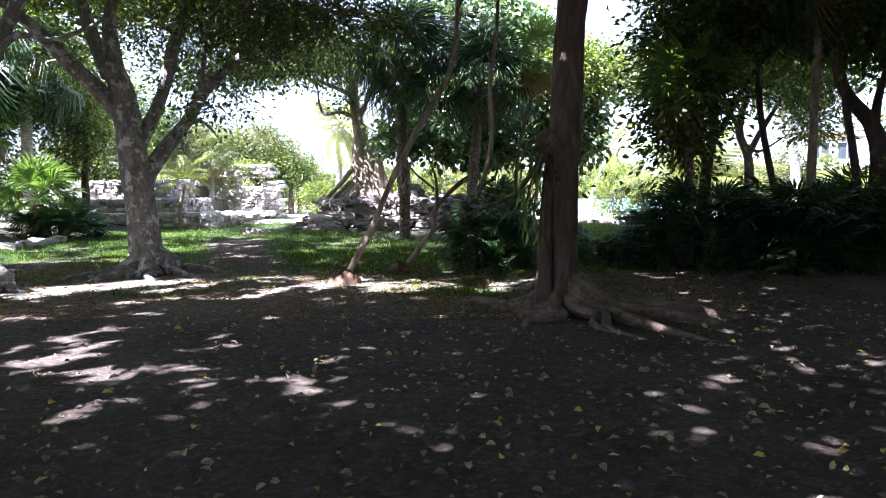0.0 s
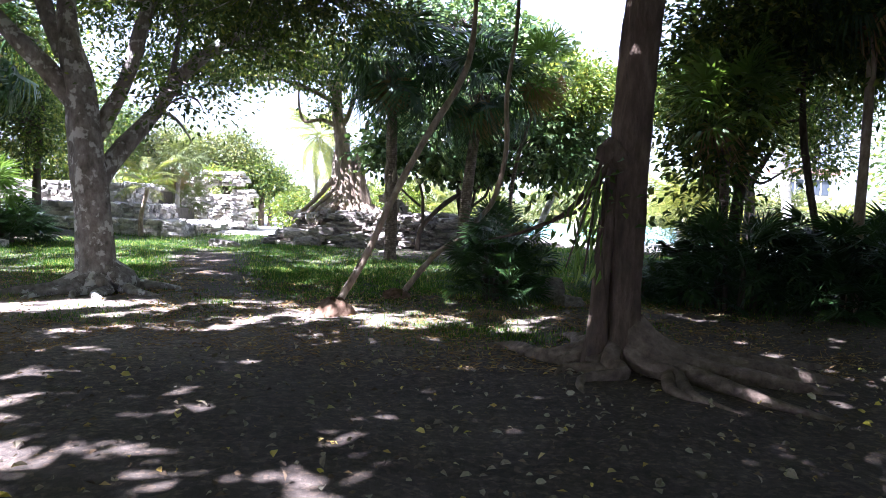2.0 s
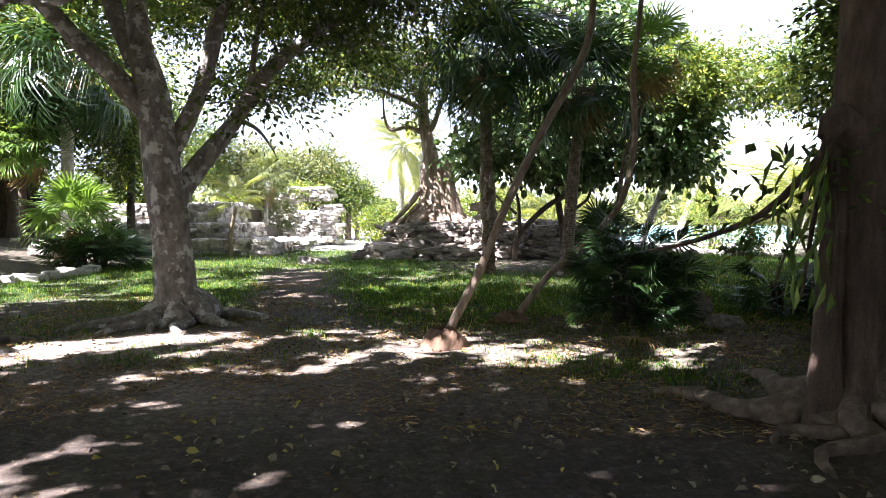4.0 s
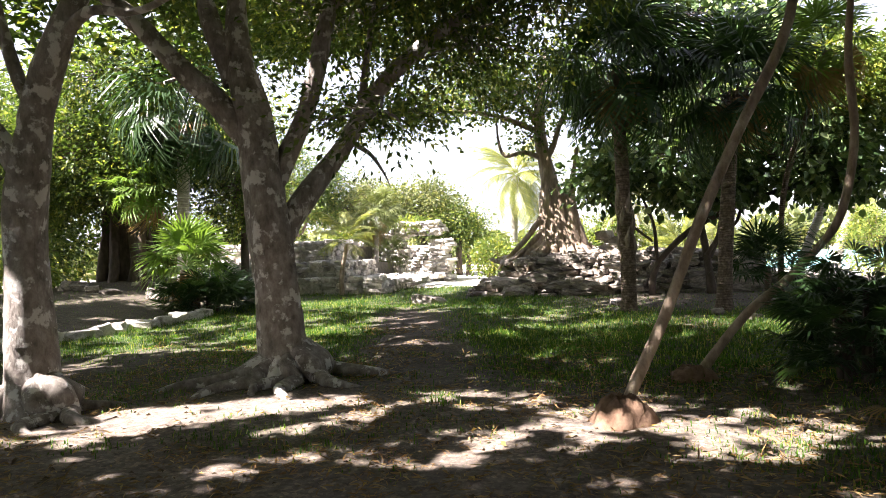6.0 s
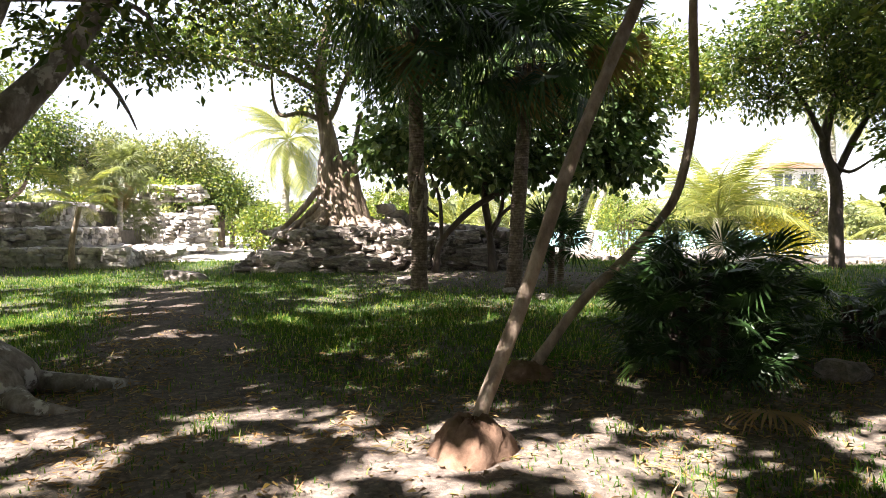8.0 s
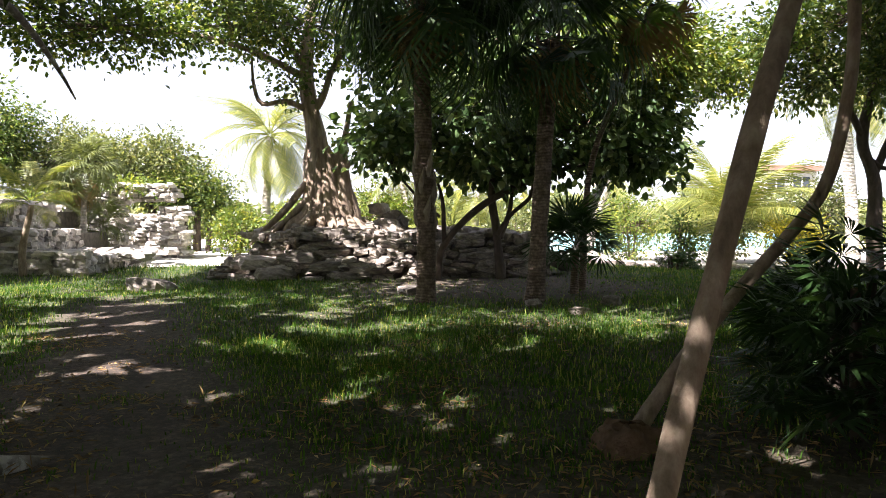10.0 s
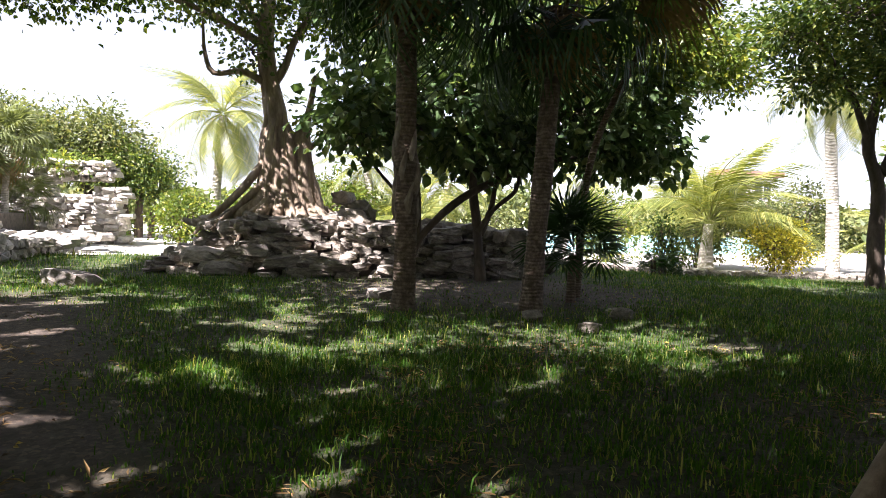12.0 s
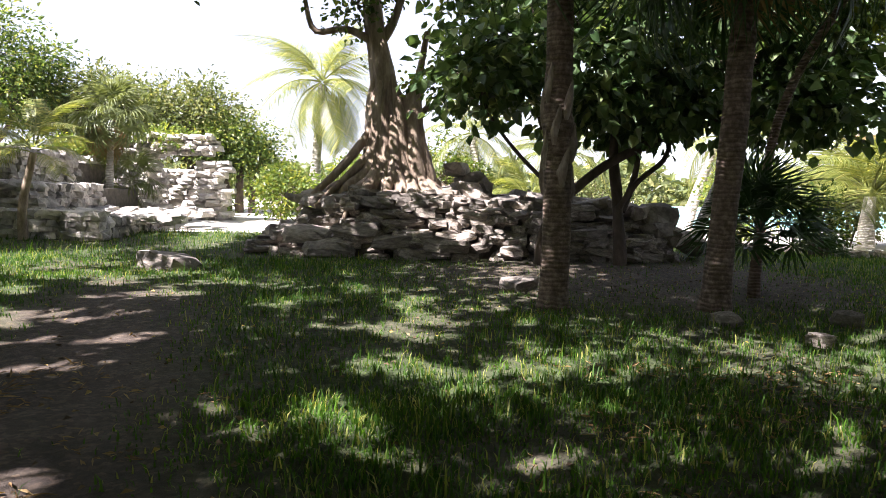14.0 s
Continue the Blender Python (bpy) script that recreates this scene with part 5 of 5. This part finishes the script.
shrub(-20.2, 23.0, 0.6, 0.4, 50, LEAF_PALE, "bright green shrub in the west clearing", 91, 0.15)

# tall shade trees, unseen beside and behind, added so their crowns shade the ground
SHADE = [(-10.5, 3.5), (-5.0, 0.5), (-14.0, 9.0), (3.5, 1.0), (-16.5, 12.0), (-8.0, -4.5), (0.0, -6.0), (-18.0, 4.0), (-18.0, 17.5), (8.5, 3.0)]


def build_shade():
    g = rng(91)
    n = 5100
    c = np.stack([g.uniform(-21, 10, n), g.uniform(-9, 27.5, n), g.uniform(6.4, 8.6, n)], 1)
    far = (c[:, 1] > 12.5) & (c[:, 0] > -7.5)
    c[:, 2] += np.where(far, 1.3, 0) + np.where(c[:, 1] > 19, 0.9, 0) + np.where(c[:, 1] > 23, 0.6, 0)
    # canopy left open here so that visible crowns and palms stay sunlit
    c = c[~((c[:, 1] > 10.8) & (c[:, 1] < 14) & (c[:, 0] > -8.0) & (c[:, 0] < -4)) & ~((c[:, 1] > 20) & (c[:, 0] > -5) & (c[:, 0] < 4)) & ~((c[:, 1] > 18.5) & (c[:, 0] > 0.5) & (c[:, 0] < 4))]
    c = c[~((c[:, 1] > 21.5) & (c[:, 0] > 4.0)) & ~((c[:, 1] > 17) & (c[:, 0] < -13))]
    foot = np.array(SHADE)
    own = np.argmin(((c[:, None, :2] - foot) ** 2).sum(-1), 1)
    for i, (x, y) in enumerate(SHADE):
        e = empty("shade_tree", x, y, gz(x, y), "unseen tall shade tree with a wide leafy crown", "tree", "shade trees")
        base = np.array(e.location)
        limb("trunk", [(x, y, -0.1, 0.32), (x, y, 0.5, 0.24), (x + 0.1, y, 3, 0.2), (x, y + 0.2, 6.8, 0.1)], BARK_FIG, e, 12, i)
        mine = c[own == i]
        close = mine[np.hypot(mine[:, 0] - x, mine[:, 1] - y) < 3.5]
        for k in range(0, len(close), max(1, len(close) // 7)):
            q = close[k]
            limb("branch", [(x, y, 3.2 + 0.2 * (k % 5), 0.1), (x + (q[0] - x) * 0.4, y + (q[1] - y) * 0.4, 5.4, 0.08), (q[0], q[1], q[2] - 0.4, 0.03)], BARK_FIG, e, 6, k, step=0.3)
        P = np.repeat(mine, 72, 0) + g.normal(0, 1, (len(mine) * 72, 3)) * [0.55, 0.55, 0.3]
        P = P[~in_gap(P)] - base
        D = np.stack([g.normal(0, 1, len(P)), g.normal(0, 1, len(P)), g.normal(-0.2, 0.35, len(P))], 1)
        L = g.uniform(0.2, 0.36, len(P))
        leaves("crown", P, D, L, L * 0.55, LEAF, e, 300 + i)


build_shade()
# trees added around the view to keep side light off the ground
for i, (x, y) in enumerate(((-22, 9), (-20, 0), (-14, -9), (-6, -11), (2, -11), (9, -7), (12, 0), (13, 6), (16.5, 12.5), (24, 22), (-25, 17), (27, 34), (-27, 30))):
    tree("added_border_tree", x, y, "unseen leafy tree closing the clearing, added to deepen its shade", [(x, y, -0.1, 0.25), (x, y, 2, 0.2), (x, y, 5, 0.08)], [], [((x, y, 5.2), (3.6, 3.4, 3.0), 190), ((x, y, 1.8), (3.4, 3.2, 1.7), 120)], BARK_DARK, LEAF, 0.34, 120 + i, per=24, spread=0.55)


# ---- the western ruin ----
def wall_stones(s_list, x0, x1, y, z0, z1, g, depth=0.4, course=0.2):
    z = z0
    while z < z1:
        h = course * g.uniform(0.8, 1.2)
        x = x0 + g.uniform(-0.1, 0.1)
        while x < x1:
            L = g.uniform(0.18, 0.55)
            s_list.append(pose(x + L / 2, y + g.normal(0, 0.05), z + h / 2, g.normal(0, 3), g.normal(0, 3), g.normal(0, 5)) @ Matrix.Diagonal((L * 1.0, depth * g.uniform(0.85, 1.2), h * 1.08, 1)))
            x += L
        z += h


def build_ruin():
    g = rng(33)
    e = empty("ruined_terrace", -11, 30, 0, "pale limestone terrace wall of a ruined temple", "ruin")
    lst = []
    wall_stones(lst, -17.0, -9.2, 27.0, 0, 0.45, g)
    wall_stones(lst, -17.0, -10.9, 28.0, 0.4, 1.1, g)
    wall_stones(lst, -17.0, -11.9, 29.0, 1.0, 1.85, g)
    wall_stones(lst, -12.0, -8.2, 29.6, 0.25, 0.4, g, 0.8, 0.16)
    for i in range(60):
        x, y = g.uniform(-12, -8), g.uniform(28, 32)
        k = g.uniform(0.2, 0.55)
        lst.append(pose(x, y, 0.36 + g.uniform(0, 0.1), g.normal(0, 8), g.normal(0, 8), g.uniform(0, 360)) @ Matrix.Diagonal((k * 1.4, k, k * 0.4, 1)))
    for i in range(150):
        x, step = g.uniform(-16.8, -9.3), int(g.integers(0, 3))
        y, z = ((27.4, 0.44), (28.4, 1.06), (29.4, 1.8))[step]
        if x > (-9.4, -11.1, -12.1)[step]:
            continue
        k = g.uniform(0.2, 0.5)
        lst.append(pose(x, y + g.uniform(-0.4, 0.6), z + g.uniform(0, 0.08), g.normal(0, 8), g.normal(0, 8), g.uniform(0, 360)) @ Matrix.Diagonal((k * 1.4, k, k * 0.5, 1)))
    for x, zs, y0, y1 in ((-9.25, (0.0, 0.45), 27.1, 30.5), (-10.95, (0.4, 1.1), 28.1, 31.0), (-11.95, (1.0, 1.85), 29.1, 32.0)):
        z = zs[0]
        while z < zs[1]:                                              # the ends of the steps
            h, y = 0.2 * g.uniform(0.8, 1.2), y0
            while y < y1:
                L = g.uniform(0.2, 0.5)
                lst.append(pose(x + g.normal(0, 0.04), y + L / 2, z + h / 2, g.normal(0, 3), g.normal(0, 3), 90 + g.normal(0, 5)) @ Matrix.Diagonal((L, 0.4, h * 1.08, 1)))
                y += L
            z += h
    off = Matrix.Translation((11, -30, 0))
    tagged(joined_stones("stonework", [off @ q for q in lst], STONE_GREY, e), kind="stuff")
    s = Shape()
    box(s, -17 + 11, -9.3 + 11, -2.9, 4.5, -0.2, 0.4)
    box(s, -17 + 11, -11.0 + 11, -1.9, 4.5, 0.3, 1.02)
    box(s, -17 + 11, -12.0 + 11, -0.9, 4.5, 0.9, 1.75)
    s.make("fill", RUBBLE, e, smooth=False)
    t = empty("ruined_temple", -11, 36, 0, "sunlit pale stone temple ruin with square piers and a doorway", "ruin")
    off = Matrix.Translation((11, -36, 0))
    for x0, x1, z1 in ((-12.3, -10.95, 2.2), (-9.5, -8.7, 1.9), (-14.6, -12.9, 2.0)):
        lst = []
        wall_stones(lst, x0, x1, 36, -0.1, z1, g, 0.8, 0.19)
        tagged(joined_stones("pier", [off @ q for q in lst], STONE_PALE, t), kind="stuff")
        s = Shape()
        box(s, x0 + 11.05, x1 + 10.95, -0.3, 0.35, -0.1, z1 - 0.05)
        s.make("pier_core", PLASTER, t, smooth=False)
    lst = []
    wall_stones(lst, -12.4, -9.0, 36, 2.2, 2.75, g, 0.9, 0.18)
    wall_stones(lst, -15.0, -9.8, 38.4, 0.0, 1.7, g, 0.6, 0.2)
    tagged(joined_stones("lintel", [off @ q for q in lst], STONE_PALE, t), kind="stuff")


build_ruin()
over = empty("creeper", -10.6, 36.2, 2.75, "yellow-green creeper hanging over the temple lintel", "creeper")
crown(over, [((-10.6, 36.0, 2.75), (1.5, 0.6, 0.3), 60), ((-12.6, 36.4, 2.3), (1.0, 0.6, 0.4), 40), ((-14, 36.6, 2.2), (1.2, 0.6, 0.5), 50)], LEAF_PALE, 0.16, 97, 0.22, 24, twigs=False)


# ---- stone borders, rocks, far wall and building ----
def stone_row(name, pts, label, mat, size, seed):
    g = rng(seed)
    (x0, y0), (x1, y1) = pts
    n = int(math.hypot(x1 - x0, y1 - y0) / (size * 0.85))
    e = empty(name, x0, y0, 0, label, "stone edging")
    me = stone_meshes(mat, 6, seed)
    for i in range(n):
        f = i / n
        x, y = x0 + (x1 - x0) * f + g.normal(0, size * 0.12), y0 + (y1 - y0) * f + g.normal(0, size * 0.15)
        o = new("stone", me[i % 6])
        o.parent = e
        o.matrix_local = pose(x - x0, y - y0, gz(x, y) + size * 0.14, g.normal(0, 6), g.normal(0, 6), g.uniform(0, 360)) @ Matrix.Diagonal((size * g.uniform(0.8, 1.25), size * 0.8, size * g.uniform(0.4, 0.75), 1))


stone_row("stone_border", ((-11.6, 14.0), (-11.2, 19.8)), "low border of pale rough stones along the lawn", STONE_PALE, 0.42, 41)
stone_row("stone_edging", ((5.2, 30.6), (20.0, 30.2)), "low dry-stone edging between lawn and sandy path", STONE, 0.4, 42)
stone_row("stone_edging", ((5.3, 30.8), (20.1, 30.4)), "low dry-stone edging between lawn and sandy path", STONE_PALE, 0.4, 43)


def rock(x, y, size, label, seed, mat=STONE):
    o = new("rock", stone_meshes(mat, 1, seed)[0])
    o.matrix_world = pose(x, y, gz(x, y) + size[2] * 0.32, 4, -3, seed * 31) @ Matrix.Diagonal((*size, 1))
    return tagged(o, label, "rock")


rock(-6.35, 22.8, (0.95, 0.6, 0.26), "flat pale stone lying in the lawn", 51)
rock(1.8, 12.75, (0.55, 0.4, 0.42), "weathered rock beside the fig's roots", 52)
rock(1.95, 11.8, (0.35, 0.3, 0.2), "small weathered rock beside the fig's roots", 53)
rock(1.05, 18.0, (0.3, 0.22, 0.12), "dark rock in the grass under the palms", 54)
rock(0.6, 18.9, (0.3, 0.22, 0.14), "small flat rock under the palms", 55)
rock(-1.2, 21.0, (0.5, 0.35, 0.18), "stone in the bare earth before the mound", 56)
rock(1.9, 18.8, (0.3, 0.25, 0.18), "small stone under the palms", 57)
for i in range(16):
    g = rng(200 + i)
    rock(g.uniform(-20.5, -13.5), g.uniform(21.5, 25), (g.uniform(0.3, 0.7), g.uniform(0.3, 0.5), g.uniform(0.15, 0.35)), "rough stone in the rubble below the banyan", 60 + i)

s = Shape()
box(s, 4, 26, 45.9, 46.1, -0.6, 0.7)
tagged(s.make("turquoise_wall", TURQUOISE, smooth=False), "low wall painted bright turquoise beyond the palms", "wall")


def build_house():
    e = empty("house", 36, 62, 0, "far white house with a red flat roof edge", "house")
    s = Shape()
    box(s, -2, 3.4, 0, 1.5, -1, 5.9)
    s.make("wall", PLASTER, e, smooth=False)
    s = Shape()
    box(s, -2.3, 3.7, -0.5, 1.9, 5.95, 6.4)
    s.make("roof", ROOF_RED, e, smooth=False)
    for i in range(2):
        s = Shape()
        box(s, -1.4 + i * 2.5, 0.2 + i * 2.5, -0.06, 0.1, 4.0, 5.4)
        w = s.make("window", WINDOW_DARK, e, smooth=False)
        s = Shape()
        box(s, -0.65 + i * 2.5, -0.55 + i * 2.5, -0.12, -0.065, 4.0, 5.4)
        s.make("mullion", PLASTER, w, smooth=False)


build_house()



def build_far_woods():
    g = rng(95)
    n = 26000
    a = g.uniform(-1.0, 1.0, n)
    r = g.uniform(66, 80, n)
    top = 1.2 + 2.2 * value_noise(a * 26, a * 0 + 2, 5) + 1.4 * value_noise(a * 90, a * 0 + 3, 6)
    pos = np.stack([r * np.sin(a), r * np.cos(a), -0.8 + (top + 0.8) * g.random(n) ** 0.7], 1)
    d = g.normal(0, 1, (n, 3))
    tagged(leaves("far_woods", pos, d, g.uniform(0.6, 1.1, n), 0.5, LEAF_DUSTY, None, 96), "sunlit belt of far green trees", "woods", kind="stuff")


build_far_woods()

# dry fan frond fallen on the ground
o = new("fallen_frond", FAN_D[0])
o.matrix_world = pose(0.75, 11.0, 0.06, 3, 0, 150) @ Matrix.Diagonal((0.52, 0.52, 0.16, 1))
tagged(o, "dry tan fan frond fallen on the ground", "fallen frond")


# ---- grass and litter ----
def build_grass():
    g = rng(77)
    P, H = [], []
    for x0, x1, y0, y1, n, h in ((-8, 3, 9, 16.5, 70000, 0.075), (-12, 7, 8.5, 16, 80000, 0.065), (-12, 8, 16, 24, 70000, 0.075), (-13, 14, 24, 31, 26000, 0.1), (-1, 3, 8, 12, 8000, 0.055), (3, 12, 12, 24, 14000, 0.09), (-20, -11, 14, 24, 9000, 0.09)):
        x, y = g.uniform(x0, x1, n), g.uniform(y0, y1, n)
        a = grass_amount(x, y)
        inside = ((np.abs((x + 1.35) / 4.5)) ** 4.5 + (np.abs((y - 27.2) / 2.75)) ** 4.5) < 1
        keep = (g.random(n) < a * 0.95) & ~inside & (sand_amount(x, y) < 0.4)
        x, y, a = x[keep], y[keep], a[keep]
        k = len(x)
        for r in range(2):
            xx, yy = x + g.normal(0, 0.03, k), y + g.normal(0, 0.03, k)
            P.append(np.stack([xx, yy, ground_z(xx, yy) - 0.01], 1))
            H.append(h * (0.5 + 0.6 * a) * g.uniform(0.5, 1.6, k) * np.where(g.random(k) < 0.07, 1.9, 1.0))
    P, H = np.vstack(P), np.concatenate(H)
    n = len(P)
    az = g.uniform(0, 6.28, n)
    out = np.stack([np.cos(az), np.sin(az), np.zeros(n)], 1)
    side = np.stack([-np.sin(az), np.cos(az), np.zeros(n)], 1)
    lean = g.uniform(0.15, 0.9, n)[:, None]
    w = g.uniform(0.003, 0.0065, n)[:, None]
    up = np.array([0, 0, 1.0])
    mid = P + up * H[:, None] * 0.6 + out * H[:, None] * lean * 0.3
    tip = P + up * H[:, None] * (1 - 0.3 * lean) + out * H[:, None] * lean * 0.9
    v = np.stack([P - side * w, P + side * w, mid + side * w * 0.8, mid - side * w * 0.8, tip], 1).reshape(-1, 3)
    b = np.arange(n)[:, None] * 5
    f = np.concatenate([b + [0, 1, 2], b + [0, 2, 3], b + [3, 2, 4]], 1).reshape(-1, 3)
    tagged(mesh_object("grass", v, f, GRASS), "patchy green lawn grass", "grass", kind="stuff")


build_grass()


def build_litter():
    g = rng(78)
    n = 6500
    x, y = np.concatenate([g.uniform(-7, 6, 3400), g.uniform(-8, 6, n - 3400)]), np.concatenate([g.uniform(1.5, 11, 3400), g.uniform(9, 24, n - 3400)])
    pos = np.stack([x, y, ground_z(x, y) + g.uniform(0.01, 0.03, n)], 1)
    d = np.stack([g.normal(0, 1, n), g.normal(0, 1, n), g.normal(0, 0.15, n)], 1)
    L = g.uniform(0.025, 0.065, n)
    tagged(leaves("leaf_litter", pos, d, L, L * 0.55, LITTER, None, 79, 0.3), "scattered fallen brown and yellow leaves", "leaf litter", kind="stuff")


build_litter()


def build_fresh_litter():
    g = rng(178)
    n = 1500
    x, y = g.uniform(-3.5, 5.5, n), 1.4 + 7 * g.random(n) ** 1.3
    pos = np.stack([x, y, ground_z(x, y) + g.uniform(0.01, 0.03, n)], 1)
    d = np.stack([g.normal(0, 1, n), g.normal(0, 1, n), g.normal(0, 0.3, n)], 1)
    L = g.uniform(0.03, 0.085, n)
    tagged(leaves("fresh_leaf_litter", pos, d, L, L * 0.6, LITTER_PALE, None, 179, 0.35, rounded=True), "scattered pale and yellow fallen leaves", "leaf litter", kind="stuff")


build_fresh_litter()


def build_straw():
    g = rng(278)
    n = 30000
    x, y = g.uniform(-9, 4.5, n), 7.6 + 9.5 * g.random(n) ** 1.2
    k = value_noise(x * 1.1, y * 1.1, 41) * 0.6 + value_noise(x * 3.5, y * 3.5, 42) * 0.4
    keep = k > 0.45 + 0.2 * smooth01((y - 12) / 4)
    x, y = x[keep], y[keep]
    n = len(x)
    pos = np.stack([x, y, ground_z(x, y) + g.uniform(0.004, 0.03, n)], 1)
    d = np.stack([g.normal(0, 1, n), g.normal(0, 1, n), g.normal(0.05, 0.25, n)], 1)
    L = g.uniform(0.03, 0.12, n)
    tagged(leaves("dry_straw", pos, d, L, g.uniform(0.006, 0.02, n), DEAD_FROND, None, 279, 0.2), "dry tan straw and frond shreds strewn over the earth", "dry straw", kind="stuff")


build_straw()
